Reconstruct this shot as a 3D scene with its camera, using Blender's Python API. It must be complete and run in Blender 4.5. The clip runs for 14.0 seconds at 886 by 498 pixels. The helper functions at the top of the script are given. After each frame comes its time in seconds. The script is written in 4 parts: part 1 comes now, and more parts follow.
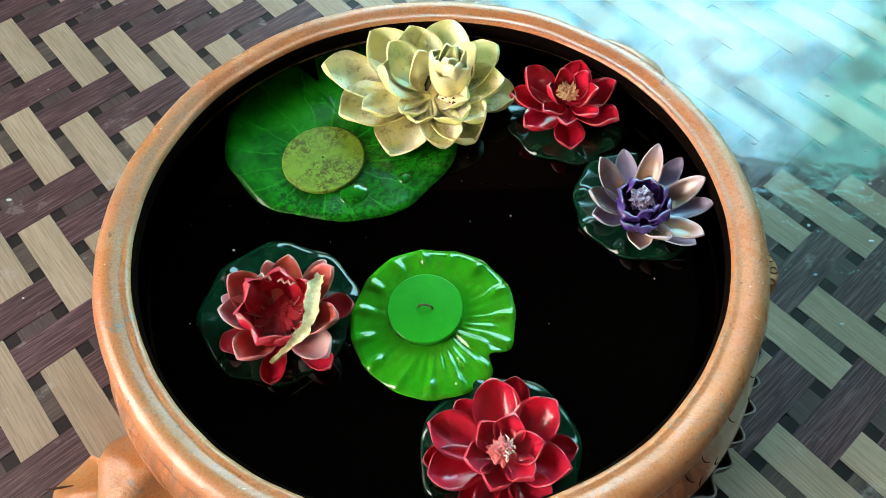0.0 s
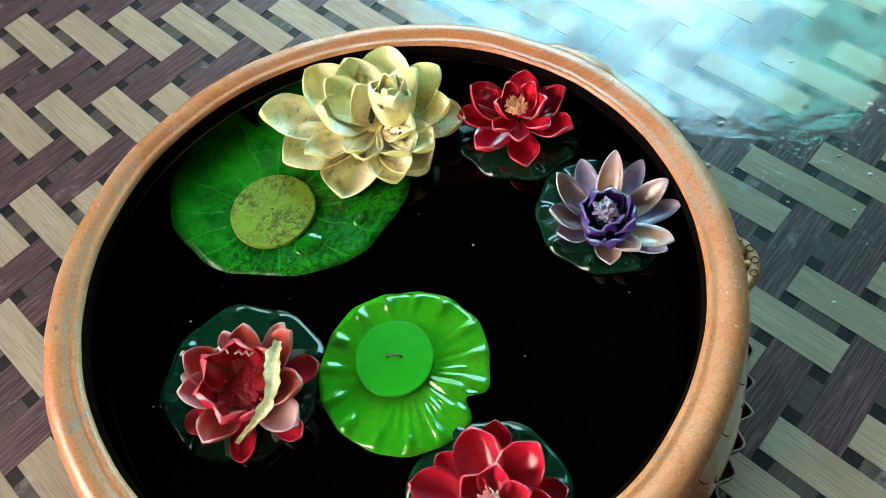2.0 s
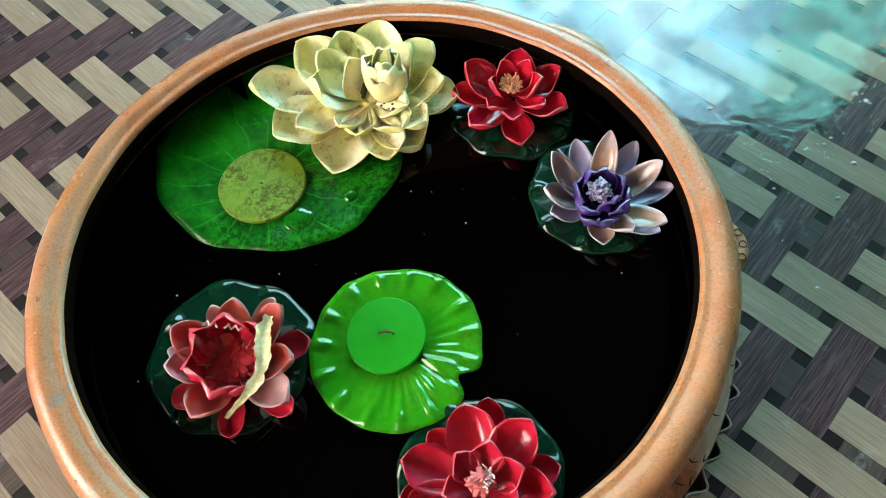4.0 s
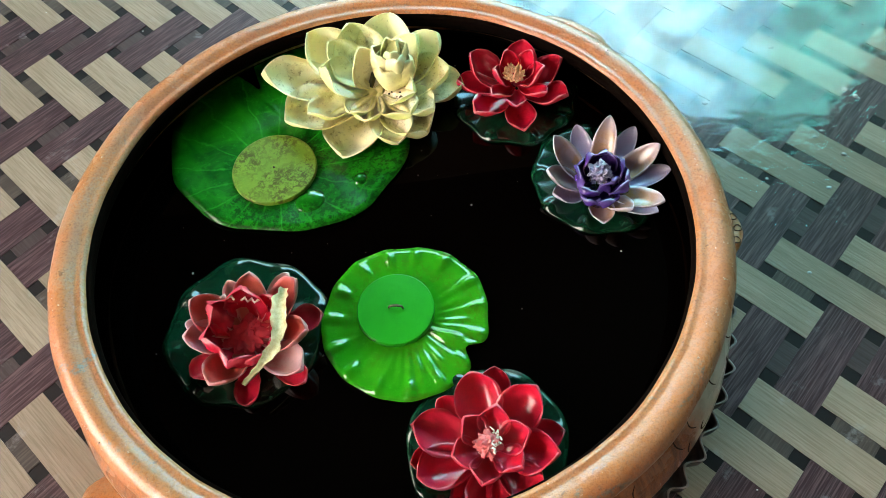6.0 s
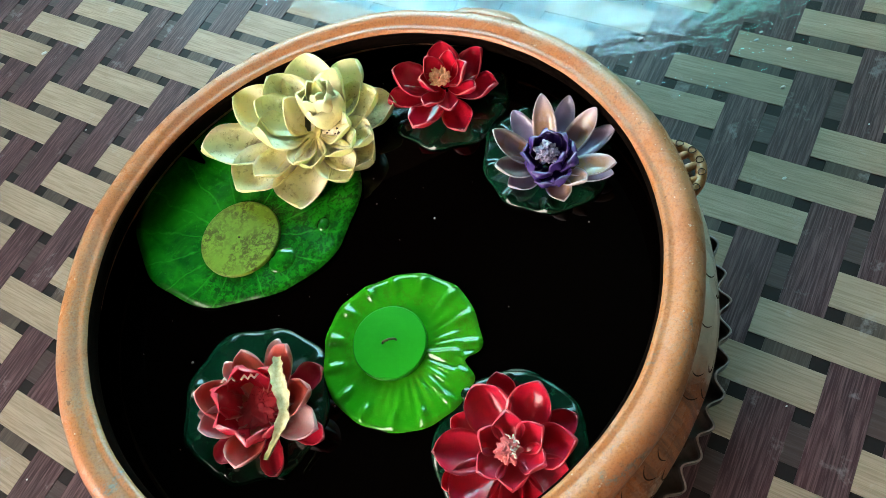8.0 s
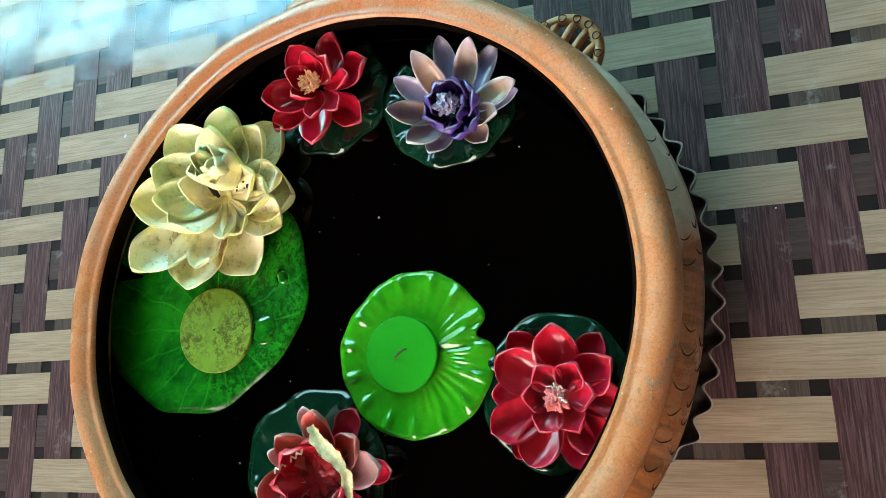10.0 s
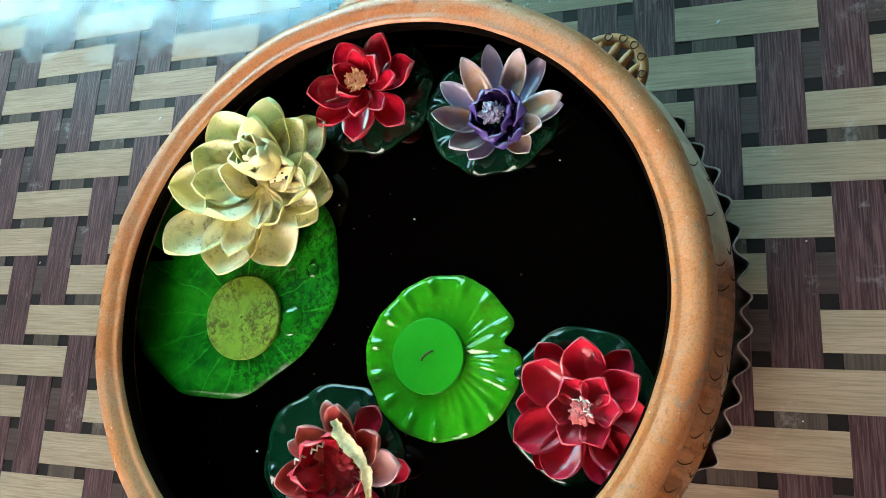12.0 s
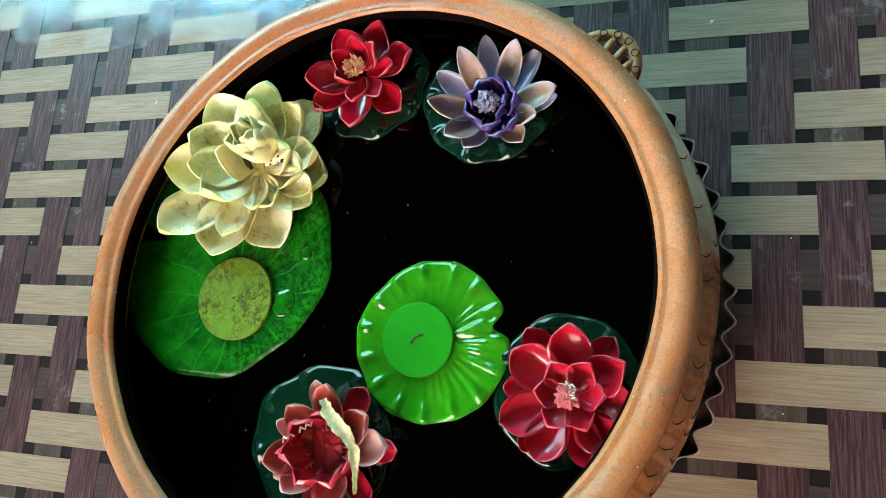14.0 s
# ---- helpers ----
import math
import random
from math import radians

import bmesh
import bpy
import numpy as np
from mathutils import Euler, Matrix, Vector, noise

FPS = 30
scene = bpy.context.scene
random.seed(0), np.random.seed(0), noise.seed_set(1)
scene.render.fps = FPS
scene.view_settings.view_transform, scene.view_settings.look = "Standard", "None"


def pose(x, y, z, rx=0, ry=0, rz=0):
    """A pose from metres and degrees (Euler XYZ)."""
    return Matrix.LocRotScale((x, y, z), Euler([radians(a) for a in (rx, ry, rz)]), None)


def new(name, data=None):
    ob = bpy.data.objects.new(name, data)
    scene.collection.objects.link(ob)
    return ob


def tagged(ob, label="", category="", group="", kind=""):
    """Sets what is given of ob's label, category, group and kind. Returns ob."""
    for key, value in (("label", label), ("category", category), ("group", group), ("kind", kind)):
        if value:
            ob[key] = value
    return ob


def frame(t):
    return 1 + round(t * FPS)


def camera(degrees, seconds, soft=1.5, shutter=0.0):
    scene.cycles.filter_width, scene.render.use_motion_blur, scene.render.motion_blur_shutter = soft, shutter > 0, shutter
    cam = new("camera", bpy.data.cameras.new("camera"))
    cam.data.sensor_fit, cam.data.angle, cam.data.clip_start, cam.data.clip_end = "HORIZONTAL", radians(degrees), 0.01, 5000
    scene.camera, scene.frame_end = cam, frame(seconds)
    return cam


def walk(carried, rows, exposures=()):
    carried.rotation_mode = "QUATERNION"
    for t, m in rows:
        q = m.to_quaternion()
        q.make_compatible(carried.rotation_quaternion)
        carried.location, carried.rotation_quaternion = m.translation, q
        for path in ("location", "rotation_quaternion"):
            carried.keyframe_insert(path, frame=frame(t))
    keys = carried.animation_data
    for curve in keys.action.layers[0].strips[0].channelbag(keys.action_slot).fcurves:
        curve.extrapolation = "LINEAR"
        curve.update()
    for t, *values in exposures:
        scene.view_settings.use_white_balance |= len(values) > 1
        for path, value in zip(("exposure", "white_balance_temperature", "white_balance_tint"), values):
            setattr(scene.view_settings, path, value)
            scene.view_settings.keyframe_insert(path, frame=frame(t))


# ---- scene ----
cam = camera(66.5, 14.0, soft=0.85)
ROWS = [
    (0.0, 0.0024, -0.2409, 0.5452, 30.49, 0.56, -1.10),
    (0.5, -0.0025, -0.2348, 0.5370, 29.94, 0.37, -0.48),
    (1.0, -0.0003, -0.2255, 0.5272, 28.95, -0.51, -0.68),
    (1.5, 0.0174, -0.2161, 0.5341, 29.11, 1.86, -3.01),
    (2.0, 0.0336, -0.2036, 0.5418, 29.45, 4.62, -7.87),
    (2.5, 0.0458, -0.1925, 0.5501, 30.44, 5.23, -8.91),
    (3.0, 0.0410, -0.1768, 0.5480, 30.20, 4.05, -7.83),
    (3.5, 0.0299, -0.1895, 0.5351, 28.23, 2.66, -7.88),
    (6.0, 0.0090, -0.2343, 0.5404, 29.49, 1.99, -8.16),
    (6.5, 0.0129, -0.2248, 0.5392, 29.89, 2.61, -7.69),
    (7.0, 0.0171, -0.2256, 0.5454, 31.23, 2.49, -7.52),
    (9.5, 0.0881, -0.1942, 0.5609, 9.19, 21.07, -53.13),
    (10.0, 0.0864, -0.1880, 0.5600, 10.75, 18.51, -51.72),
    (10.5, 0.0724, -0.1923, 0.5616, 11.90, 17.51, -50.03),
    (11.0, 0.0647, -0.1873, 0.5609, 11.89, 17.99, -48.87),
    (11.5, 0.0694, -0.1752, 0.5642, 12.04, 17.94, -48.02),
    (12.0, 0.0724, -0.1740, 0.5709, 12.73, 17.77, -46.96),
    (12.5, 0.0738, -0.1766, 0.5716, 13.37, 17.24, -47.06),
    (13.0, 0.0705, -0.1744, 0.5754, 13.56, 17.31, -46.42),
    (13.5, 0.0693, -0.1733, 0.5739, 13.09, 17.15, -45.87),
    (14.0, 0.0641, -0.1823, 0.5755, 13.19, 16.62, -45.52),
]
walk(cam, [(t, pose(x, y, z, rx, ry, rz)) for t, x, y, z, rx, ry, rz in ROWS])

# ---------------------------------------------------------------- light
world = bpy.data.worlds.new("world")
world.use_nodes = True
scene.world = world
wn = world.node_tree
sky = wn.nodes.new("ShaderNodeTexSky")
sky.sky_type = "NISHITA"
sky.sun_disc = False
sky.sun_elevation, sky.sun_rotation = radians(50), radians(200)
wn.links.new(sky.outputs[0], wn.nodes["Background"].inputs[0])
wn.nodes["Background"].inputs[1].default_value = 0.1
scene.view_settings.exposure = 0.40
SKY_GLOW = 14.8
YARD_GLOW = 13.5


# ---------------------------------------------------------------- materials
class Mat:
    """A small builder of node materials."""

    def __init__(self, name):
        self.m = bpy.data.materials.new(name)
        self.m.use_nodes = True
        self.t = self.m.node_tree
        self.b = self.t.nodes["Principled BSDF"]

    def node(self, kind):
        return self.t.nodes.new(kind)

    def link(self, a, b):
        self.t.links.new(a, b)

    def put(self, socket, value):
        if hasattr(value, "is_output"):
            self.link(value, socket)
        else:
            socket.default_value = value

    def coords(self, which="Object"):
        return self.node("ShaderNodeTexCoord").outputs[which]

    def mapped(self, vec, scale=(1, 1, 1), rot=(0, 0, 0), loc=(0, 0, 0)):
        n = self.node("ShaderNodeMapping")
        self.link(vec, n.inputs[0])
        n.inputs["Scale"].default_value, n.inputs["Rotation"].default_value, n.inputs["Location"].default_value = scale, rot, loc
        return n.outputs[0]

    def noise(self, vec, scale, detail=4, rough=0.55, dist=0.0):
        n = self.node("ShaderNodeTexNoise")
        self.link(vec, n.inputs["Vector"])
        n.inputs["Scale"].default_value, n.inputs["Detail"].default_value = scale, detail
        n.inputs["Roughness"].default_value, n.inputs["Distortion"].default_value = rough, dist
        return n.outputs[0]

    def ramp(self, fac, *stops):
        n = self.node("ShaderNodeValToRGB")
        self.link(fac, n.inputs[0])
        e = n.color_ramp.elements
        while len(e) < len(stops):
            e.new(0.5)
        for s, (p, c) in zip(e, stops):
            s.position = p
            s.color = (c, c, c, 1) if isinstance(c, (int, float)) else (*c, 1)
        return n.outputs[0]

    def mix(self, fac, a, b, mode="MIX"):
        n = self.node("ShaderNodeMix")
        n.data_type, n.blend_type = "RGBA", mode
        self.put(n.inputs[0], fac)
        self.put(n.inputs[6], a if hasattr(a, "is_output") else (*a, 1))
        self.put(n.inputs[7], b if hasattr(b, "is_output") else (*b, 1))
        return n.outputs[2]

    def math(self, op, a, b=0.0, c=0.0):
        n = self.node("ShaderNodeMath")
        n.operation = op
        self.put(n.inputs[0], a)
        self.put(n.inputs[1], b)
        self.put(n.inputs[2], c)
        return n.outputs[0]

    def split(self, vec):
        n = self.node("ShaderNodeSeparateXYZ")
        self.link(vec, n.inputs[0])
        return n.outputs

    def bump(self, height, strength=0.3, distance=0.001):
        n = self.node("ShaderNodeBump")
        self.link(height, n.inputs["Height"])
        n.inputs["Strength"].default_value, n.inputs["Distance"].default_value = strength, distance
        self.link(n.outputs[0], self.b.inputs["Normal"])
        return n

    def done(self, color, rough=0.5, spec=0.5, coat=0.0, coat_rough=0.05, sss=0.0):
        i = self.b.inputs
        self.put(i["Base Color"], color if hasattr(color, "is_output") else (*color, 1))
        self.put(i["Roughness"], rough)
        self.put(i["Specular IOR Level"], spec)
        self.put(i["Coat Weight"], coat)
        self.put(i["Coat Roughness"], coat_rough)
        if sss:
            i["Subsurface Weight"].default_value = sss
            i["Subsurface Radius"].default_value = (0.004, 0.003, 0.002)
            i["Subsurface Scale"].default_value = 1.0
        return self.m


WEAVE_TURN = radians(-49.68)


SHORE = ((-.9, 1.25), (-.4, 1.0), (-.2, .80), (-.1, .67), (0, .52), (.1, .33), (.18, .12), (.26, -.02), (.4, -.06), (.6, -.02), (1.1, .10))


def wetness(m, p):
    """How wet the floor is: the puddle beyond a ragged shore line, the damp beside it, and the distance from the shore."""
    xyz = m.split(p)
    along = m.math("MULTIPLY_ADD", xyz[0], 0.5, 0.45)
    line = m.ramp(along, *[(x * 0.5 + 0.45, y) for x, y in SHORE])
    ragged = m.math("MULTIPLY_ADD", m.noise(p, 8, 7, 0.68, 0.7), 0.30, -0.15)
    d = m.math("ADD", m.math("SUBTRACT", xyz[1], line), ragged)
    wet = m.ramp(m.math("MULTIPLY_ADD", d, 4.0, 0.5), (0.28, 0.0), (0.45, 0.45), (0.72, 1.0))
    islands = m.ramp(m.noise(p, 21, 6, 0.62, 0.9), (0.40, 0.45), (0.56, 1.0))
    damp = m.math("MULTIPLY", wet, islands)
    return wet, damp, d


def wet_coat(m, p):
    """Weight and roughness of the floor's own gloss, and how far water has soaked it."""
    wet = wetness(m, p)[0]
    smear = m.noise(p, 8, 5, 0.6, 0.8)
    m.b.inputs["Coat IOR"].default_value = 1.45
    return m.ramp(smear, (0.42, 0.0), (0.66, 0.10)), m.ramp(smear, (0.35, 0.30), (0.65, 0.18)), wet


def mat_film():
    """A thin clear film of murky water: what is not mirrored passes through."""
    m = Mat("puddle_film")
    m.t.nodes.remove(m.b)
    p = m.node("ShaderNodeNewGeometry").outputs["Position"]
    wet, damp, d = wetness(m, p)
    band = m.ramp(m.math("MULTIPLY_ADD", d, 3.0, 0.5), (0.42, 0.0), (0.60, 1.0), (0.95, 0.5))
    choppy = m.math("MULTIPLY", band, m.noise(m.mapped(p, scale=(14, 30, 1), rot=(0, 0, 0.5)), 1.0, 4, 0.55, 1.2))
    ripple = m.math("MULTIPLY_ADD", m.noise(p, 34, 3, 0.55), 0.30, m.math("MULTIPLY", m.noise(p, 120, 2, 0.5), 0.06))
    height = m.math("ADD", ripple, m.math("MULTIPLY", choppy, 0.9))
    bump = m.node("ShaderNodeBump")
    m.link(height, bump.inputs["Height"])
    bump.inputs["Strength"].default_value, bump.inputs["Distance"].default_value = 0.5, 0.0022
    gloss = m.node("ShaderNodeBsdfGlossy")
    gloss.inputs["Roughness"].default_value = 0.06
    gloss.inputs["Color"].default_value = (1, 1, 1, 1)
    m.link(bump.outputs[0], gloss.inputs["Normal"])
    clear = m.node("ShaderNodeBsdfTransparent")
    m.link(m.mix(wet, (1.0, 1.0, 1.0), (0.95, 0.99, 0.98)), clear.inputs["Color"])
    fresnel = m.node("ShaderNodeFresnel")
    fresnel.inputs["IOR"].default_value = 1.54
    blend = m.node("ShaderNodeMixShader")
    m.link(m.math("MULTIPLY", m.math("MINIMUM", fresnel.outputs[0], 0.11), damp), blend.inputs[0])
    m.link(clear.outputs[0], blend.inputs[1])
    m.link(gloss.outputs[0], blend.inputs[2])
    m.link(blend.outputs[0], m.t.nodes["Material Output"].inputs[0])
    return m.m


def mat_strip(name, pale, dark, streak, along_u):
    m = Mat(name)
    p = m.node("ShaderNodeNewGeometry").outputs["Position"]
    flat = m.mapped(p, rot=(0, 0, -WEAVE_TURN))
    stretch = (22, 620, 1) if along_u else (620, 22, 1)
    grain = m.noise(m.mapped(flat, scale=stretch), 1.0, 5, 0.65, 0.4)
    broad = m.noise(m.mapped(flat, scale=(9, 60, 1) if along_u else (60, 9, 1)), 1.0, 3)
    col = m.mix(m.ramp(broad, (0.3, 0.0), (0.7, 1.0)), dark, pale)
    col = m.mix(m.ramp(grain, (0.44, 0.0), (0.62, streak[3])), col, streak[:3])
    tone = m.node("ShaderNodeObjectInfo").outputs["Random"]
    col = m.mix(0.25, col, m.ramp(tone, (0.0, 0.55), (1.0, 1.0)), "MULTIPLY")
    dust = m.noise(p, 26, 6, 0.7)
    col = m.mix(m.ramp(dust, (0.60, 0.0), (0.70, 0.24)), col, (0.45, 0.44, 0.44))
    m.bump(grain, 0.12, 0.0004)
    weight, rough, soaked = wet_coat(m, p)
    col = m.mix(m.math("MULTIPLY", soaked, 0.4), col, m.mix(1.0, col, (0.80, 0.84, 0.80), "MULTIPLY"))
    return m.done(col, 0.55, 0.3, weight, rough)


M_LIGHT = mat_strip("pale_strip", (0.36, 0.268, 0.194), (0.27, 0.196, 0.138), (0.17, 0.122, 0.074, 0.6), True)
M_DARK = mat_strip("dark_strip", (0.050, 0.017, 0.020), (0.026, 0.0085, 0.0105), (0.165, 0.095, 0.100, 0.58), False)
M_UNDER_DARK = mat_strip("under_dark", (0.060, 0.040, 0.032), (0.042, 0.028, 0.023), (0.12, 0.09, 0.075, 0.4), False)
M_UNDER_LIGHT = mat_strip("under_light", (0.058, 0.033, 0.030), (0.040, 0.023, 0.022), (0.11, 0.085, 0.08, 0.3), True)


M_FILM = mat_film()


def mat_backing():
    m = Mat("black_backing")
    n = m.noise(m.coords(), 60, 4)
    weight, rough, soaked = wet_coat(m, m.node("ShaderNodeNewGeometry").outputs["Position"])
    return m.done(m.mix(n, (0.006, 0.004, 0.004), (0.014, 0.009, 0.009)), 0.6, 0.2, weight, rough)


M_BACKING = mat_backing()


def mat_clay(name, base, light, pale_slip=False, dark_inside=False, glaze=0.8):
    m = Mat(name)
    p = m.coords()
    fine = m.noise(p, 420, 4, 0.7)
    mid = m.noise(p, 38, 5, 0.6, 0.5)
    big = m.noise(p, 11, 4, 0.6, 0.4)
    col = m.mix(m.ramp(big, (0.32, 0.0), (0.68, 1.0)), base, light)
    worn = m.noise(p, 17, 5, 0.65, 0.7)
    col = m.mix(m.ramp(worn, (0.48, 0.0), (0.66, 0.6)), col, (0.44, 0.28, 0.17))
    grainy = m.math("MULTIPLY", m.ramp(fine, (0.42, 0.0), (0.60, 0.7)), m.ramp(big, (0.38, 0.35), (0.58, 1.0)))
    col = m.mix(grainy, col, (0.56, 0.19, 0.035))
    col = m.mix(m.ramp(mid, (0.58, 0.0), (0.76, 0.45)), col, (0.40, 0.30, 0.20))
    blot = m.noise(p, 23, 6, 0.75, 1.0)
    lichen = m.math("MULTIPLY", m.ramp(blot, (0.60, 0.0), (0.66, 1.0)), m.ramp(m.noise(p, 330, 4, 0.7), (0.42, 0.0), (0.56, 0.9)))
    col = m.mix(lichen, col, (0.24, 0.225, 0.19))
    pits = m.noise(p, 210, 3, 0.6, 0.5)
    col = m.mix(m.ramp(pits, (0.67, 0.0), (0.72, 0.6)), col, (0.11, 0.06, 0.035))
    sand = m.noise(p, 620, 3, 0.75)
    col = m.mix(0.8, col, m.ramp(sand, (0.36, (0.70, 0.62, 0.56)), (0.5, (0.95, 0.95, 0.95)), (0.64, (1.0, 1.0, 1.0))), "MULTIPLY")
    specks = m.noise(p, 190, 3, 0.6)
    col = m.mix(m.ramp(specks, (0.71, 0.0), (0.75, 0.7)), col, (0.66, 0.56, 0.46))
    if pale_slip:
        s = m.split(p)
        ang = m.math("ARCTAN2", s[1], s[0])
        around = m.node("ShaderNodeCombineXYZ")
        m.link(m.math("MULTIPLY", ang, 30.0), around.inputs[0])
        m.link(m.math("MULTIPLY", s[2], 14.0), around.inputs[1])
        drips = m.noise(around.outputs[0], 1.0, 5, 0.6, 0.4)
        col = m.mix(m.ramp(drips, (0.46, 0.0), (0.62, 0.75)), col, (0.13, 0.045, 0.014))
        wob = m.math("MULTIPLY_ADD", m.noise(p, 30, 4), 0.25, -0.125)
        ang = m.math("ADD", ang, wob)
        lo = m.math("SMOOTH_MIN", m.math("MULTIPLY_ADD", ang, 14.0, 11.2), m.math("MULTIPLY_ADD", ang, -14.0, -1.0), 0.2)
        fac = m.math("MINIMUM", lo, 0.92)
        n = m.node("ShaderNodeClamp")
        m.link(fac, n.inputs[0])
        col = m.mix(n.outputs[0], col, m.mix(mid, (0.72, 0.68, 0.58), (0.5, 0.45, 0.36)))
    # inside of the pot: clay colour almost wholly replaced by near-black
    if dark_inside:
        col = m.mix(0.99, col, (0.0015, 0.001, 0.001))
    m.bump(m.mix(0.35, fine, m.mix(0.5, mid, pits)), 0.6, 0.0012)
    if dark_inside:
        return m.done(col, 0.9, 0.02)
    return m.done(col, m.ramp(mid, (0.3, 0.3), (0.7, 0.55)), 0.5, m.ramp(mid, (0.35, glaze), (0.65, glaze * 0.45)), m.ramp(worn, (0.4, 0.19), (0.6, 0.34)))


M_RIM = mat_clay("terracotta_rim", (0.48, 0.165, 0.060), (0.53, 0.225, 0.095))
M_BODY = mat_clay("terracotta_body", (0.40, 0.115, 0.022), (0.46, 0.16, 0.04), pale_slip=True)
M_INSIDE = mat_clay("black_inside", (0.1, 0.05, 0.03), (0.08, 0.04, 0.02), dark_inside=True)
M_FIN = mat_clay("terracotta_fin", (0.40, 0.15, 0.04), (0.47, 0.22, 0.07), glaze=0.15)


def mat_groove():
    m = Mat("incised_line")
    return m.done(m.mix(m.noise(m.coords(), 90), (0.03, 0.015, 0.008), (0.07, 0.03, 0.014)), 0.8, 0.2)


M_GROOVE = mat_groove()


def mat_water():
    m = Mat("dark_water")
    n = m.noise(m.coords(), 7, 3)
    m.bump(m.noise(m.coords(), 18, 2), 0.02, 0.001)
    m.b.inputs["IOR"].default_value = 1.33
    return m.done(m.mix(n, (0.0002, 0.0001, 0.0001), (0.0009, 0.0004, 0.0003)), 0.02, 0.42)


M_WATER = mat_water()


def mat_petal(name, heart, middle, edge, stain, stain_amount=0.5, gloss=0.25, coat=0.4, margin=0.90, fleck_amount=0.3):
    """UV: x from the base to the tip, y across."""
    m = Mat(name)
    uv = m.split(m.coords("UV"))
    p = m.coords()
    n = m.noise(p, 150, 5, 0.65)
    broad = m.noise(p, 42, 6, 0.68, 0.7)
    col = m.mix(m.ramp(uv[0], (0.1, 0.0), (0.65, 1.0)), heart, middle)
    inner = m.ramp(uv[0], (0.2, 1.0), (0.95, 0.3))
    blotch = m.math("MULTIPLY", inner, m.ramp(broad, (0.50, 0.0), (0.60, stain_amount)))
    col = m.mix(blotch, col, stain)
    fleck = m.noise(p, 330, 4, 0.65)
    pepper = m.math("MULTIPLY", m.ramp(broad, (0.42, 0.0), (0.58, 1.0)), m.ramp(fleck, (0.56, 0.0), (0.63, fleck_amount)))
    col = m.mix(pepper, col, tuple(c * 0.3 for c in stain))
    side = m.math("ABSOLUTE", m.math("MULTIPLY_ADD", uv[1], 2.0, -1.0))
    uneven = m.math("MULTIPLY_ADD", broad, 0.16, -0.08)
    # pale margin of the petal; on the reds this colour stands for edge glints
    rim = m.math("MAXIMUM", m.ramp(m.math("ADD", side, uneven), (margin, 0.0), (1.0, 0.6)), m.ramp(m.math("ADD", uv[0], uneven), (margin + 0.03, 0.0), (1.0, 0.6)))
    col = m.mix(rim, col, edge)
    m.bump(n, 0.15, 0.0006)
    return m.done(col, gloss, 0.5, coat, 0.08, 0.1)


PETALS = {
    "yellow": mat_petal("yellow_petal", (0.84, 0.73, 0.48), (0.96, 0.91, 0.72), (0.94, 0.84, 0.34), (0.40, 0.26, 0.11), 0.75, 0.4, 0.12, 0.48, 0.6),
    "yellow_in": mat_petal("yellow_inner_petal", (0.74, 0.66, 0.20), (0.86, 0.81, 0.40), (0.90, 0.86, 0.52), (0.60, 0.50, 0.20), 0.35, 0.4, 0.15, 0.75, 0.15),
    "yellow_under": mat_petal("yellow_green_underside", (0.42, 0.56, 0.08), (0.74, 0.74, 0.24), (0.84, 0.80, 0.40), (0.36, 0.46, 0.08), 0.4, 0.4, 0.15, 0.75, 0.1),
    "red": mat_petal("red_petal", (0.44, 0.006, 0.020), (0.58, 0.011, 0.040), (0.66, 0.12, 0.16), (0.28, 0.004, 0.014), 0.5, 0.2, 0.7, 0.93, 0.1),
    "dark_red": mat_petal("crimson_petal", (0.42, 0.006, 0.024), (0.58, 0.011, 0.044), (0.66, 0.10, 0.14), (0.30, 0.004, 0.016), 0.4, 0.3, 0.4, 0.92, 0.1),
    "pink": mat_petal("faded_pink_petal", (0.40, 0.06, 0.04), (0.50, 0.11, 0.085), (0.80, 0.33, 0.36), (0.30, 0.085, 0.03), 0.7, 0.3, 0.4, 0.80, 0.1),
    "pink_pale": mat_petal("bleached_pink_petal", (0.50, 0.16, 0.15), (0.70, 0.38, 0.40), (0.80, 0.44, 0.47), (0.66, 0.56, 0.53), 0.8, 0.3, 0.5, 0.8, 0.1),
    "pink_in": mat_petal("deep_red_inner_petal", (0.28, 0.004, 0.014), (0.52, 0.012, 0.04), (0.66, 0.09, 0.13), (0.26, 0.004, 0.016), 0.4, 0.24, 0.6, 0.86, 0.1),
    "mauve": mat_petal("faded_mauve_petal", (0.20, 0.10, 0.16), (0.38, 0.28, 0.25), (0.66, 0.60, 0.72), (0.36, 0.20, 0.07), 0.9, 0.25, 0.5, 0.70, 0.15),
    "lilac": mat_petal("pale_lilac_petal", (0.20, 0.15, 0.30), (0.34, 0.29, 0.46), (0.66, 0.60, 0.74), (0.30, 0.22, 0.30), 0.5, 0.25, 0.6, 0.72, 0.1),
    "purple": mat_petal("deep_purple_petal", (0.022, 0.008, 0.08), (0.05, 0.02, 0.16), (0.13, 0.08, 0.27), (0.03, 0.012, 0.08), 0.5, 0.25, 0.6, 0.90, 0.1),
}


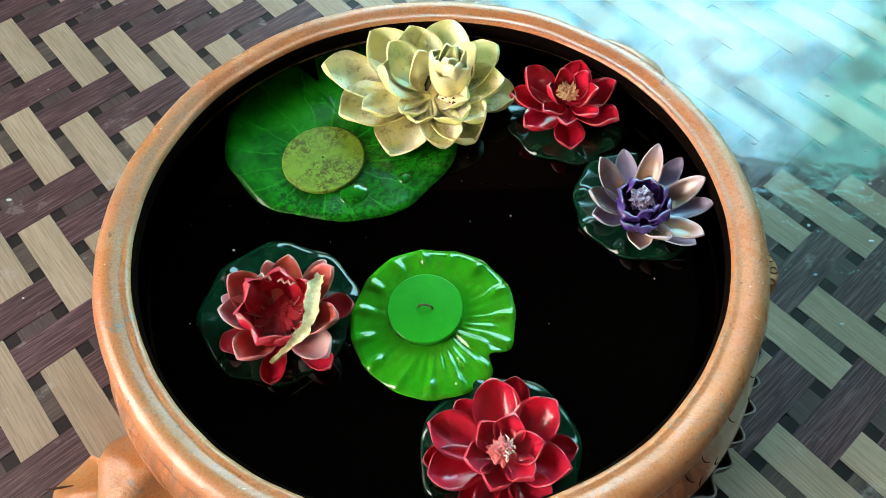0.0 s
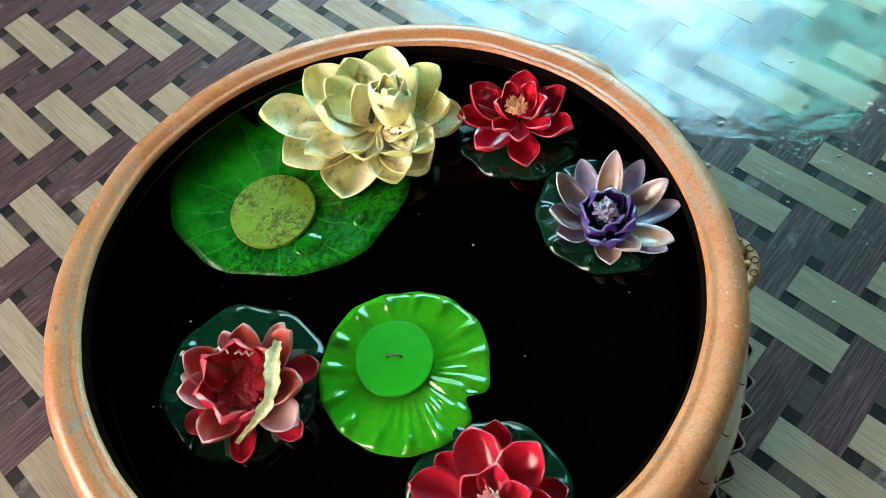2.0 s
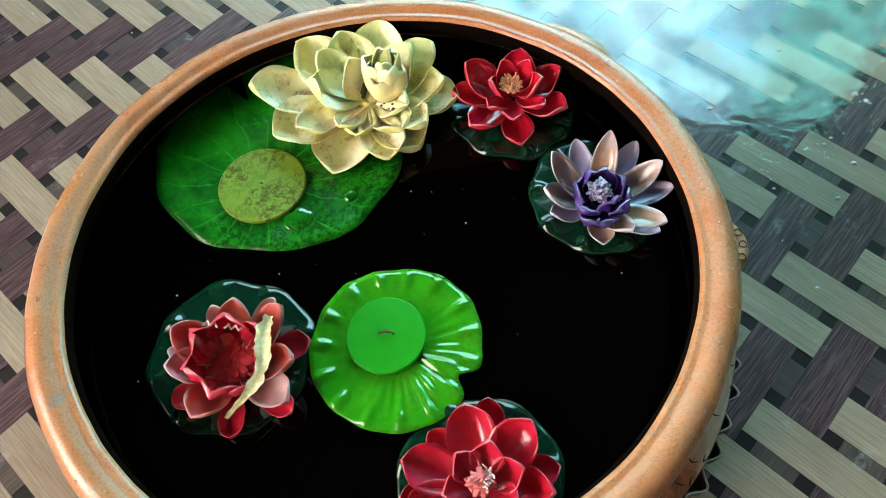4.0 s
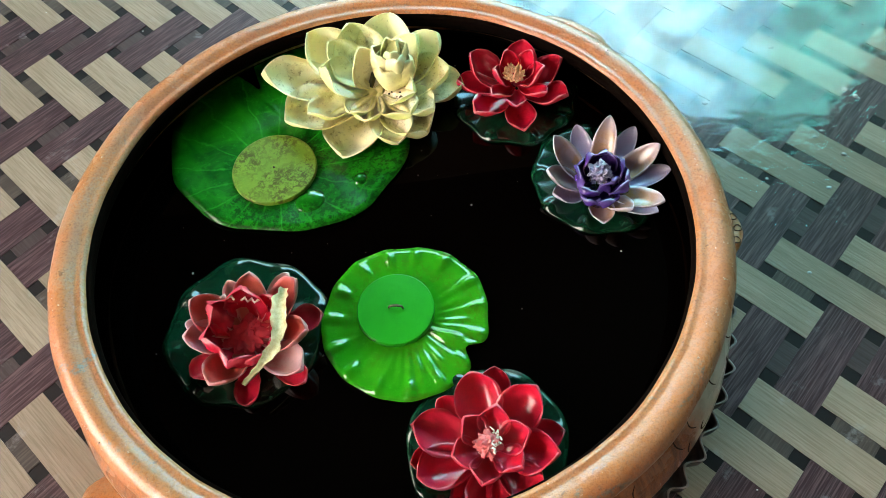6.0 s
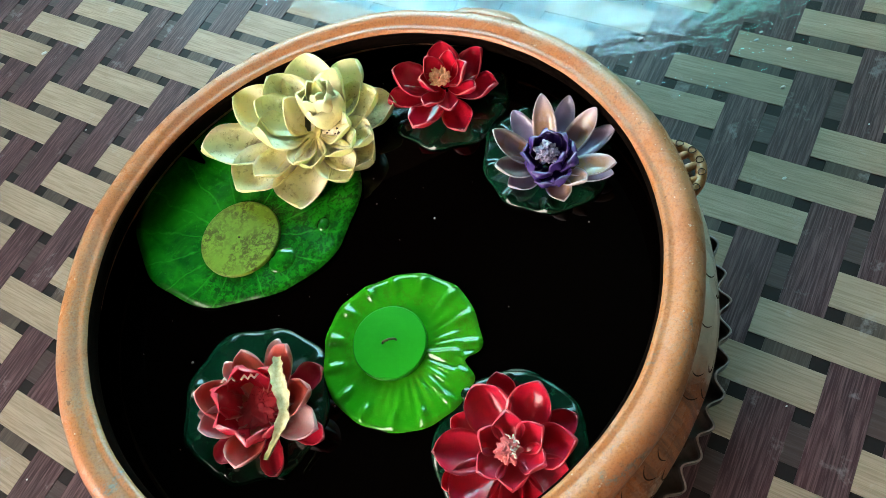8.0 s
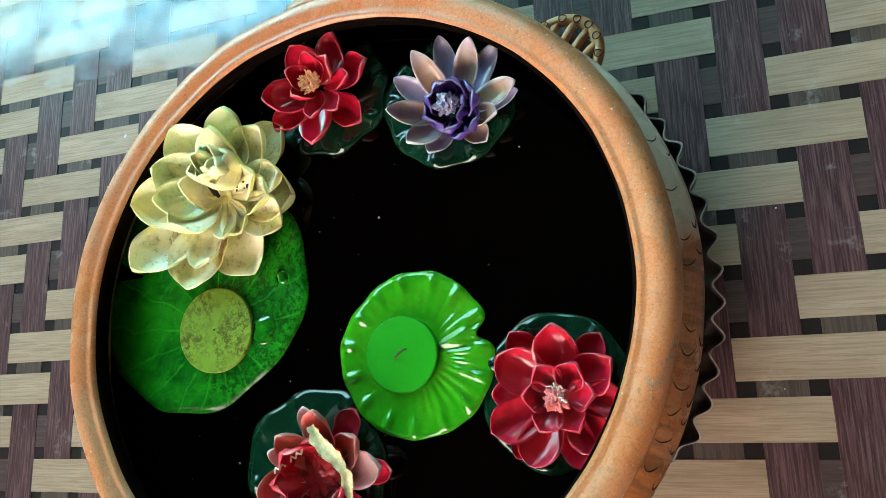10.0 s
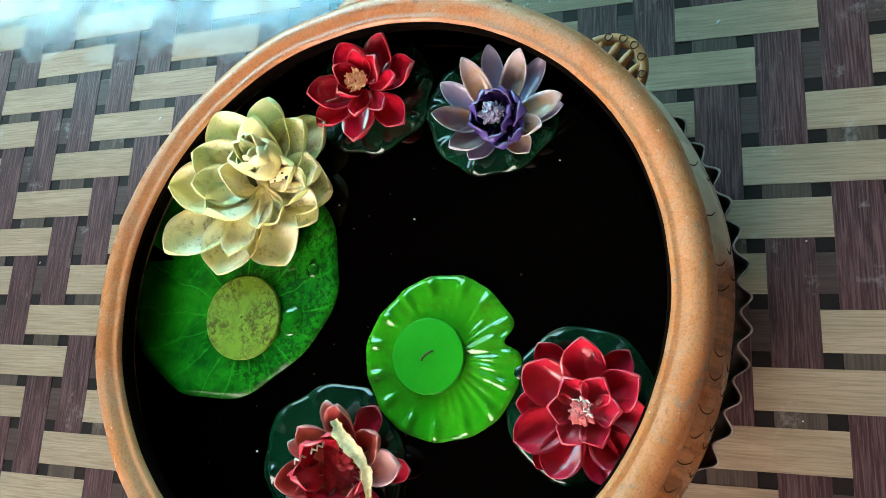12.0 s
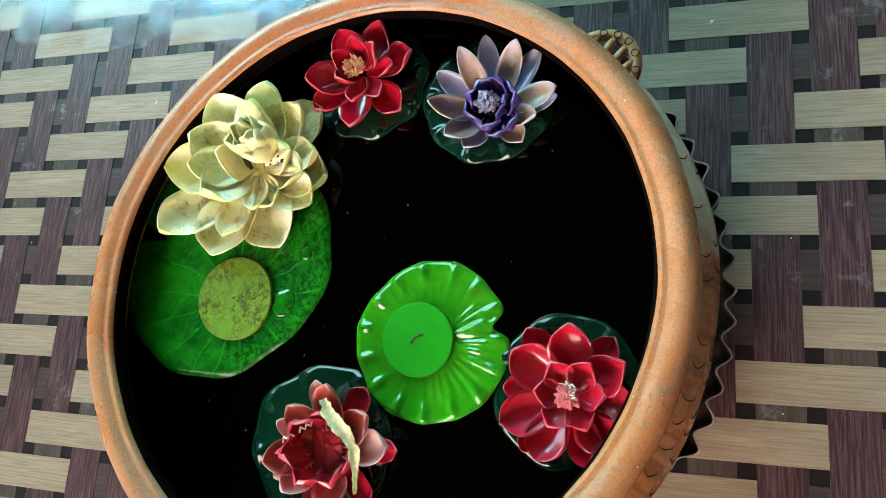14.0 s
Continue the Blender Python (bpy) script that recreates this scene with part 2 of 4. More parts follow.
def mat_pad(name, base, light, stain, amount, gloss, coat, hub=(0, 0), veins=0, slope=None, spread=0.0):
    """hub: where the veins meet; slope: the direction in which the stains grow thick."""
    m = Mat(name)
    p = m.coords()
    xyz = m.split(p)
    broad = m.noise(p, 30, 5, 0.6, 0.8)
    col = m.mix(m.ramp(broad, (0.35, 0.0), (0.65, 1.0)), base, light)
    spots = m.noise(p, 240, 6, 0.75, 0.4)
    where = m.noise(p, 32, 4, 0.6)
    if slope:
        where = m.math("ADD", where, m.math("MULTIPLY_ADD", xyz[0], slope[0], m.math("MULTIPLY", xyz[1], slope[1])))
    where = m.ramp(where, (0.42 - spread, 0.0), (0.62 - spread, 1.0))
    col = m.mix(m.math("MULTIPLY", where, m.ramp(spots, (0.46, 0.0), (0.55, amount))), col, stain)
    flecks = m.noise(m.mapped(p, scale=(1, 1, 1), loc=(3, 1, 0)), 210, 6, 0.7, 0.5)
    pale = tuple(min(1, c * 1.7 + 0.015) for c in light)
    col = m.mix(m.ramp(flecks, (0.57, 0.0), (0.64, amount * 0.25)), col, pale)
    height = m.noise(p, 260, 4)
    if veins:
        dx, dy = m.math("SUBTRACT", xyz[0], hub[0]), m.math("SUBTRACT", xyz[1], hub[1])
        ang = m.math("ADD", m.math("ARCTAN2", dy, dx), m.math("MULTIPLY_ADD", m.noise(p, 40, 3), 0.22, -0.11))
        r = m.math("SQRT", m.math("ADD", m.math("MULTIPLY", dx, dx), m.math("MULTIPLY", dy, dy)))
        line = m.math("MULTIPLY", m.math("ABSOLUTE", m.math("SINE", m.math("MULTIPLY", ang, veins / 2))), m.math("MULTIPLY", r, 2.0 / veins))
        vein = m.math("MULTIPLY", m.ramp(m.math("MULTIPLY", line, 100.0), (0.03, 1.0), (0.10, 0.0)), m.ramp(m.noise(p, 70, 3), (0.35, 0.05), (0.6, 0.4)))
        col = m.mix(vein, col, pale)
        height = m.mix(0.5, height, vein)
    m.bump(height, 0.2, 0.0006)
    return m.done(col, gloss, 0.22, coat, 0.09)


M_BIGPAD = mat_pad("large_pad_green", (0.001, 0.075, 0.004), (0.012, 0.21, 0.007), (0.003, 0.035, 0.003), 0.8, 0.26, 0.1, (-.0125, -.033), 17, (4.0, -4.5))
M_BLISTER = mat_pad("wet_pad_green", (0.001, 0.075, 0.004), (0.012, 0.21, 0.007), (0.003, 0.035, 0.003), 0.8, 0.15, 0.9)
M_BIGDISC = mat_pad("stained_olive_disc", (0.12, 0.235, 0.020), (0.165, 0.285, 0.024), (0.045, 0.026, 0.006), 0.75, 0.5, 0.05, spread=0.05)
M_GREENPAD = mat_pad("bright_green_pad", (0.018, 0.25, 0.004), (0.036, 0.32, 0.007), (0.050, 0.15, 0.005), 0.5, 0.2, 0.7, (-.004, .006))
M_GREENDISC = mat_pad("bright_green_disc", (0.010, 0.27, 0.006), (0.014, 0.31, 0.008), (0.016, 0.30, 0.007), 0.2, 0.42, 0.1)
M_DARKPAD = mat_pad("dark_green_pad", (0.0010, 0.017, 0.008), (0.002, 0.030, 0.013), (0.001, 0.009, 0.005), 0.5, 0.2, 0.6)


def mat_plain(name, a, b, rough, scale=120, coat=0.0):
    m = Mat(name)
    p = m.coords()
    n = m.noise(p, scale, 5, 0.65)
    m.bump(n, 0.3, 0.0006)
    return m.done(m.mix(m.ramp(n, (0.35, 0.0), (0.65, 1.0)), a, b), rough, 0.4, coat)


M_STAMEN_GOLD = mat_plain("gold_stamens", (0.62, 0.17, 0.08), (0.74, 0.45, 0.22), 0.5)
M_STAMEN_PINK = mat_plain("pink_stamens", (0.50, 0.05, 0.07), (0.62, 0.16, 0.15), 0.4, coat=0.4)
M_STAMEN_WHITE = mat_plain("white_threads", (0.66, 0.58, 0.52), (0.74, 0.68, 0.62), 0.5)
M_STAMEN_VIOLET = mat_plain("violet_stamens", (0.035, 0.02, 0.09), (0.34, 0.30, 0.42), 0.35, 420, coat=0.5)
M_STEM = mat_plain("olive_stem", (0.05, 0.06, 0.02), (0.09, 0.09, 0.03), 0.6)
M_DIRT = mat_plain("dark_grit", (0.02, 0.014, 0.008), (0.05, 0.03, 0.015), 0.9)
M_DRYLEAF = mat_plain("dry_leaf", (0.50, 0.42, 0.20), (0.72, 0.68, 0.42), 0.6, 260)


def mat_frill():
    m = Mat("grey_clay_frill")
    p = m.coords()
    n = m.noise(p, 130, 5, 0.65)
    # dark below the worn edge: stained clay, with the folds' shade in its colour
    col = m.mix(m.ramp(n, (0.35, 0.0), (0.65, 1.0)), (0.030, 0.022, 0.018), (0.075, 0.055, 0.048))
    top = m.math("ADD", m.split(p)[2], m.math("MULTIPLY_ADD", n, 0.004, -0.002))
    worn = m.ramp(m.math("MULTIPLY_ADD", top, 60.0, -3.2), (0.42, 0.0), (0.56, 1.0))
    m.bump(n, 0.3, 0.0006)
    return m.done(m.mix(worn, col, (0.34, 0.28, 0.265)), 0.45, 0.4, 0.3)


M_FRILL = mat_frill()
M_SPECK = mat_plain("pale_grit", (0.40, 0.40, 0.38), (0.55, 0.54, 0.52), 0.3)
M_CRUMB = mat_plain("pale_clay_crumbs", (0.50, 0.32, 0.22), (0.68, 0.52, 0.40), 0.6)
M_WALL = mat_plain("dim_plaster", (0.09, 0.056, 0.036), (0.125, 0.078, 0.048), 0.8, 14)
M_CEIL = mat_plain("dark_boards", (0.008, 0.005, 0.004), (0.016, 0.011, 0.008), 0.8, 9)


def mat_sky():
    m = Mat("bright_sky")
    t = m.t
    t.nodes.remove(m.b)
    em = m.node("ShaderNodeEmission")
    p = m.coords()
    n = m.noise(m.mapped(p, scale=(0.7, 1, 0.9)), 1.3, 5, 0.6, 0.8)
    clouds = m.ramp(n, (0.34, (0.11, 0.50, 0.72)), (0.68, (0.50, 0.86, 0.98)))
    low = m.math("MULTIPLY_ADD", m.split(p)[2], 1.4, -3.0)
    low = m.math("ADD", low, m.math("MULTIPLY_ADD", m.noise(p, 2.2, 5, 0.6), 1.2, -0.6))
    limit = m.node("ShaderNodeClamp")
    m.link(low, limit.inputs[0])
    view = m.mix(limit.outputs[0], (0.26, 0.40, 0.36), clouds)
    leaves = m.noise(p, 3.2, 7, 0.7, 0.4)
    edge = m.math("ADD", m.split(p)[0], m.math("MULTIPLY_ADD", m.noise(p, 0.9, 6, 0.65, 0.5), 2.4, -1.2))
    wood = m.ramp(m.math("MULTIPLY_ADD", edge, 0.2, 0.0), (0.70, 0.0), (0.78, 0.95))
    view = m.mix(wood, view, m.ramp(leaves, (0.35, (0.03, 0.17, 0.15)), (0.65, (0.10, 0.42, 0.36))))
    m.link(view, em.inputs[0])
    em.inputs[1].default_value = SKY_GLOW
    m.link(em.outputs[0], t.nodes["Material Output"].inputs[0])
    return m.m


M_SKY = mat_sky()


def mat_yard():
    m = Mat("hazy_daylight")
    m.t.nodes.remove(m.b)
    em = m.node("ShaderNodeEmission")
    m.link(m.ramp(m.noise(m.coords(), 0.9, 4), (0.3, (1.0, 0.85, 0.74)), (0.7, (1.0, 0.91, 0.83))), em.inputs[0])
    em.inputs[1].default_value = YARD_GLOW
    m.link(em.outputs[0], m.t.nodes["Material Output"].inputs[0])
    return m.m


M_YARD = mat_yard()


# ---------------------------------------------------------------- mesh helpers
def mesh(name, verts, faces, mats, uvs=None, smooth=True, slots=None):
    me = bpy.data.meshes.new(name)
    me.from_pydata([tuple(v) for v in verts], [], faces)
    for mt in mats if isinstance(mats, (list, tuple)) else [mats]:
        me.materials.append(mt)
    if uvs is not None:
        layer = me.uv_layers.new(name="UVMap")
        for lp in me.loops:
            layer.data[lp.index].uv = uvs[lp.vertex_index]
    if slots is not None:
        me.polygons.foreach_set("material_index", slots)
    me.polygons.foreach_set("use_smooth", [smooth] * len(me.polygons))
    me.update()
    return me


def thing(name, label, category, at=(0, 0, 0), group="", kind=""):
    ob = new(name)
    ob.location = at
    return tagged(ob, label, category, group, kind)


def part(name, me, parent, label=""):
    ob = new(name, me)
    ob.parent = parent
    if label:
        ob["label"] = label
    return ob


def from_bm(name, bm, material, smooth=True):
    bmesh.ops.recalc_face_normals(bm, faces=bm.faces)
    me = bpy.data.meshes.new(name)
    bm.to_mesh(me)
    bm.free()
    me.materials.append(material)
    me.polygons.foreach_set("use_smooth", [smooth] * len(me.polygons))
    return me


def box(name, lo, hi, material, bevel=0.0):
    bm = bmesh.new()
    bmesh.ops.create_cube(bm, size=1.0)
    for v in bm.verts:
        v.co = [l + (c + 0.5) * (h - l) for c, l, h in zip(v.co, lo, hi)]
    if bevel:
        bmesh.ops.bevel(bm, geom=bm.edges[:], offset=bevel, segments=1, affect="EDGES")
    return from_bm(name, bm, material, False)


def lathe(name, profile, material, steps=160, wobble=0.0, closed=True):
    """Turns a profile of (r, z) round the axis."""
    verts, faces = [], []
    n = len(profile)
    for k in range(steps):
        a = 2 * math.pi * k / steps
        for r, z in profile:
            d = wobble * (noise.noise((math.cos(a) * 3, math.sin(a) * 3, z * 20)) + 0.5 * noise.noise((math.cos(a) * 9, math.sin(a) * 9, z * 40 + 7)))
            verts.append(((r + d) * math.cos(a), (r + d) * math.sin(a), z + 0.5 * d))
    for k in range(steps):
        for i in range(n if closed else n - 1):
            j = (i + 1) % n
            k2 = (k + 1) % steps
            faces.append((k * n + i, k2 * n + i, k2 * n + j, k * n + j))
    return mesh(name, verts, faces, material)


def tube(verts, faces, path, radii, sides=6):
    """Adds a tube along a path to the lists."""
    base = len(verts)
    for i, (p, r) in enumerate(zip(path, radii)):
        a, b = Vector(path[max(i - 1, 0)]), Vector(path[min(i + 1, len(path) - 1)])
        d = (b - a).normalized()
        s = d.cross(Vector((0.3, 0.2, 1))).normalized()
        u = s.cross(d)
        for k in range(sides):
            w = 2 * math.pi * k / sides
            verts.append(Vector(p) + r * (math.cos(w) * s + math.sin(w) * u))
    for i in range(len(path) - 1):
        for k in range(sides):
            k2 = (k + 1) % sides
            faces.append((base + i * sides + k, base + i * sides + k2, base + (i + 1) * sides + k2, base + (i + 1) * sides + k))
    faces.append(tuple(base + k for k in reversed(range(sides))))
    faces.append(tuple(base + (len(path) - 1) * sides + k for k in range(sides)))


# ---------------------------------------------------------------- the room
ORIGIN = Vector((-0.02173, -0.28256))
A = Vector((0.031658, -0.037310))
B = Vector((-0.033740, -0.028631))
PA, PB = A.length, B.length
GAP_A, GAP_B = 0.0135, 0.0120
X0, X1, Y0, Y1 = -2.2, 2.8, -2.2, 1.9

floor = new("floor", box("floor", (X0, Y0, -0.06), (X1, Y1, -0.0008), M_BACKING))
tagged(floor, "glossy basketweave floor of pale and dark strips, partly wet", "floor", kind="structure")


def weave(i, j):
    p = ORIGIN + A * i + B * j
    return p


def bands(name, along, material, z):
    """The strips where they run below the others, all of one direction in one mesh."""
    verts, faces = [], []
    step, other = (B, A) if along == "a" else (A, B)
    half = (PB - GAP_B) / 2 if along == "a" else (PA - GAP_A) / 2
    un, vn = other.normalized(), step.normalized()
    for k in range(-60, 60):
        c = ORIGIN + step * (k + 0.5)
        run = []
        for s in range(-220, 221):
            p = c + un * (s * 0.02)
            if X0 + 0.03 < p.x < X1 - 0.03 and Y0 + 0.03 < p.y < Y1 - 0.03:
                run.append(p)
        if len(run) < 3:
            continue
        b = len(verts)
        for p in (run[0], run[-1]):
            for q, h in ((-half, -0.0009), (-half + 0.0002, z), (half - 0.0002, z), (half, -0.0009)):
                w = p + vn * q
                verts.append((w.x, w.y, h))
        faces += [(b + m, b + m + 1, b + m + 5, b + m + 4) for m in range(3)]
    me = mesh(name, verts, faces, material, smooth=False)
    return me


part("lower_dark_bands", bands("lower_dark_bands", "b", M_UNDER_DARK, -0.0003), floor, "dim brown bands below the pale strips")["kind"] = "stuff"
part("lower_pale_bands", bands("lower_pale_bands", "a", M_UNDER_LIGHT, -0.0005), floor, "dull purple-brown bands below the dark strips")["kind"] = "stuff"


def film_sheet():
    """The water lies over the joints as one level sheet, cut out round the pot's foot."""
    xs = [-1.8 + 0.1 * k for k in range(46)]
    ys = [-0.3 + 0.1 * k for k in range(22)]
    verts = [(x, y, 0.0009) for y in ys for x in xs]
    n = len(xs)
    faces = []
    for j in range(len(ys) - 1):
        for i in range(n - 1):
            if math.hypot(xs[i] + 0.05, ys[j] + 0.05) > 0.10:
                faces.append((j * n + i, j * n + i + 1, (j + 1) * n + i + 1, (j + 1) * n + i))
    return mesh("puddle", verts, faces, M_FILM, smooth=False)


tagged(new("puddle", film_sheet()), "shallow puddle on the floor that mirrors the sky", "puddle", kind="structure")


def wall(name, lo, hi, material=M_WALL):
    return tagged(new(name, box(name, lo, hi, material)), "dim plain plastered wall of the room", "wall", kind="structure")


H = 2.7
wall("wall_south", (X0 - 0.15, Y0 - 0.15, -0.06), (X1 + 0.15, Y0, H))
wall("wall_west_1", (X0 - 0.15, Y0, -0.06), (X0, -1.9, H))
wall("wall_west_2", (X0 - 0.15, 0.3, -0.06), (X0, Y1, H))
wall("wall_west_3", (X0 - 0.15, -1.9, -0.06), (X0, 0.3, 0.6))
wall("wall_west_4", (X0 - 0.15, -1.9, 2.25), (X0, 0.3, H))
wall("wall_east", (X1, Y0, -0.06), (X1 + 0.15, Y1, H))
WX0, WX1, WZ0, WZ1 = -0.45, 2.45, 0.30, 2.4
wall("wall_north_1", (X0 - 0.15, Y1, -0.06), (WX0, Y1 + 0.12, H))
wall("wall_north_2", (WX1, Y1, -0.06), (X1 + 0.15, Y1 + 0.12, H))
wall("wall_north_3", (WX0, Y1, -0.06), (WX1, Y1 + 0.12, WZ0))
# the lintel rakes up towards the east, as under a sloping roof
lintel = wall("wall_north_4", (WX0, Y1, WZ1), (WX1, Y1 + 0.12, H))
for v in lintel.data.vertices:
    if v.co.z < H - 0.01:
        v.co.z = 1.82 if v.co.x < 0 else 2.66
ceiling = new("ceiling", box("ceiling", (X0 - 0.15, Y0 - 0.15, H), (X1 + 0.15, Y1 + 0.15, H + 0.1), M_CEIL))
tagged(ceiling, "dark boarded ceiling over the room", "ceiling", kind="structure")
backdrop = new("backdrop", box("backdrop", (-5.0, 4.4, -1.0), (8.0, 4.45, 8.5), M_SKY))
yard = new("backdrop_2", box("backdrop_2", (-4.65, -6.0, -1.0), (-4.6, 4.0, 5.0), M_YARD))
tagged(yard, "pale hazy daylight outside the opposite opening", "sky", kind="structure")
tagged(backdrop, "bright cyan sky above a sunlit yard outside the opening", "sky", kind="structure")

# ---------------------------------------------------------------- the pot
POT = (-0.005, 0.0155, 0.0)
WATER = 0.1195
pot = thing("clay_pot", "round terracotta water pot with a thick worn rim and clay fins", "pot", POT)
part("body", lathe("body", [(0.0, 0.0), (0.13, 0.0), (0.150, 0.004), (0.178, 0.018), (0.210, 0.036), (0.232, 0.058), (0.2405, 0.078), (0.2405, 0.096), (0.2345, 0.114), (0.2245, 0.127), (0.214, 0.134), (0.210, 0.138), (0.206, 0.142)],
                   M_BODY, wobble=0.0015, closed=False), pot, "orange clay body with incised scales and white slip")
part("rim", lathe("rim", [(0.206, 0.133), (0.2165, 0.1335), (0.2228, 0.1380), (0.2256, 0.1450), (0.2245, 0.1522), (0.2200, 0.1578), (0.2145, 0.1599), (0.2095, 0.1588), (0.2065, 0.1568),
                          (0.2048, 0.1562), (0.2030, 0.1568), (0.2012, 0.1566), (0.1996, 0.1542), (0.1988, 0.1500), (0.2040, 0.1420)],
                  M_RIM, steps=240, wobble=0.0012), pot, "thick rolled rim, worn and speckled")
part("lining", lathe("lining", [(0.2010, 0.1535), (0.1988, 0.1540), (0.1978, 0.1500), (0.1984, 0.1455), (0.2006, 0.1405), (0.2050, 0.1355), (0.2130, 0.1270), (0.2180, 0.1180), (0.2215, 0.100), (0.215, 0.065), (0.180, 0.030), (0.10, 0.014), (0.0, 0.012)], M_INSIDE, closed=False), pot, "near-black inside of the pot")
pot.scale = (1.017, 0.983, 1.0)


def polar(ang, r, z):
    a = radians(ang)
    return Vector((r * math.cos(a), r * math.sin(a), z))


def rim_grit():
    """Small crumbs that stick to the top of the rim."""
    verts, faces = [], []
    rng = random.Random(77)
    for _ in range(170):
        ang = rng.uniform(-180, 180) if rng.random() < 0.45 else rng.gauss(-15, 45)
        q = rng.uniform(-0.7, 0.85)
        p = polar(ang, 0.2145 + 0.0100 * q, 0.1596 - 0.0062 * q * q)
        s = 0.00025 + 0.0005 * rng.random() ** 3
        tube(verts, faces, [p - Vector((s, 0, s * 0.3)), p + Vector((0, s * 0.5, s * 0.5)), p + Vector((s, 0, 0))], [s * 0.6, s, s * 0.5], 5)
    return mesh("grit", verts, faces, M_CRUMB)


part("grit", rim_grit(), pot, "pale crumbs on the rim")["kind"] = "stuff"


def frill():
    """A thin pinched clay ribbon that waves along the side of the body."""
    verts, faces = [], []
    steps, rows = 300, 7
    for k in range(steps + 1):
        ang = -9.5 - 72.0 * k / steps
        wave = math.sin(k / steps * 2 * math.pi * 13.5 + 0.9 * noise.noise((k * 0.03, 0, 0)))
        wave *= 0.9 + 0.35 * noise.noise((k * 0.06, 8, 0))
        size = min(1.0, k / 14, (steps - k) / 30)
        for side in (0, 1):
            for q in range(rows):
                s = q / (rows - 1)
                foot = max(0.0, 1 - s / 0.5) ** 1.5
                r = 0.2390 + 0.0105 * size + 0.0044 * wave * size * (1 - foot) - 0.027 * foot + (0.0016 if side else 0.0)
                z = 0.034 + 0.028 * s * (0.5 + 0.5 * size) + 0.0014 * noise.noise((k * 0.05, 3, 0)) - (0.001 if side else 0.0) * (1 - s)
                verts.append(polar(ang, r, z))
    w = 2 * rows
    for k in range(steps):
        b, c = k * w, (k + 1) * w
        for q in range(rows - 1):
            faces.append((b + q, b + q + 1, c + q + 1, c + q))
            faces.append((b + rows + q, c + rows + q, c + rows + q + 1, b + rows + q + 1))
        faces.append((b + rows - 1, b + w - 1, c + w - 1, c + rows - 1))
        faces.append((b, c, c + rows, b + rows))
    return mesh("frill", verts, faces, M_FRILL)


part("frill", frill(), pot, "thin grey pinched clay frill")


def scale_pattern():
    verts, faces = [], []
    rng = random.Random(5)
    for row, z in enumerate((0.119, 0.104, 0.088)):
        for k in range(17):
            ang = -27 - 4.4 * k - (1.8 if row % 2 else 0) + rng.uniform(-0.7, 0.7)
            if ang < -88 or rng.random() < 0.25:
                continue
            path, rad = [], []
            n = 9
            bend, size, slant = rng.uniform(0.6, 1.3), rng.uniform(0.8, 1.5), rng.uniform(-0.7, 0.3)
            for q in range(n):
                u = q / (n - 1) * 2 - 1
                h = z + u * 0.0050 * size
                r = (0.2405 if h < 0.096 else 0.2405 - 0.0060 * ((h - 0.096) / 0.018) ** 1.3 if h < 0.114 else 0.2345 - 0.0100 * (h - 0.114) / 0.013)
                path.append(polar(ang - (1 - u * u) * bend + slant * u, r + 0.0004, h))
                rad.append(0.0001 + 0.00038 * (1 - abs(u) ** 2))
            tube(verts, faces, path, rad, 5)
    return mesh("scale_pattern", verts, faces, M_GROOVE)


marks = part("scale_pattern", scale_pattern(), pot, "dark incised arcs like fish scales")
marks["kind"] = "stuff"


def fan_fin(centre, half, r0, r1, z0, z1, ribs):
    """A rounded fan of clay ribs with slots between, closed by a band with small rings."""
    rib_meshes = []
    for k in range(ribs):
        u = k / (ribs - 1) * 2 - 1
        ang0, ang1 = centre + u * half * 0.75, centre + u * half
        far = r0 + (r1 - r0) * math.sqrt(max(0.05, 1 - 0.75 * u * u))
        path = [polar(ang0 + (ang1 - ang0) * s, r0 + (far - r0) * s, z0 + (z1 - z0) * math.sin(s * 1.9)) for s in (0, 0.2, 0.4, 0.6, 0.8, 0.95)]
        verts, faces = [], []
        tube(verts, faces, path, [0.0036, 0.0036, 0.0037, 0.0038, 0.0036, 0.003], 8)
        rib_meshes.append(mesh("rib", verts, faces, M_FIN))
    verts, faces = [], []
    band, rad = [], []
    for k in range(25):
        u = k / 24 * 2 - 1
        far = r0 + (r1 - r0) * math.sqrt(max(0.05, 1 - 0.75 * u * u))
        band.append(polar(centre + u * half, far, z0 + (z1 - z0) * 0.93))
        rad.append(0.0050 * (0.7 + 0.3 * math.sqrt(max(0.0, 1 - u * u))))
    tube(verts, faces, band, rad, 10)
    rings_v, rings_f = [], []
    for k in range(6):
        u = (k + 0.5) / 6 * 2 - 1
        far = r0 + (r1 - r0) * math.sqrt(max(0.05, 1 - 0.75 * u * u))
        c = polar(centre + u * half, far, z0 + (z1 - z0) * 0.93 + 0.0046)
        ring = [c + Vector((0.0030 * math.cos(w), 0.0030 * math.sin(w), -0.0008 * math.cos(2 * w))) for w in [2 * math.pi * q / 10 for q in range(11)]]
        tube(rings_v, rings_f, ring, [0.0005] * 11, 5)
    return mesh("fin", verts, faces, M_FIN), mesh("ring_marks", rings_v, rings_f, M_GROOVE), rib_meshes


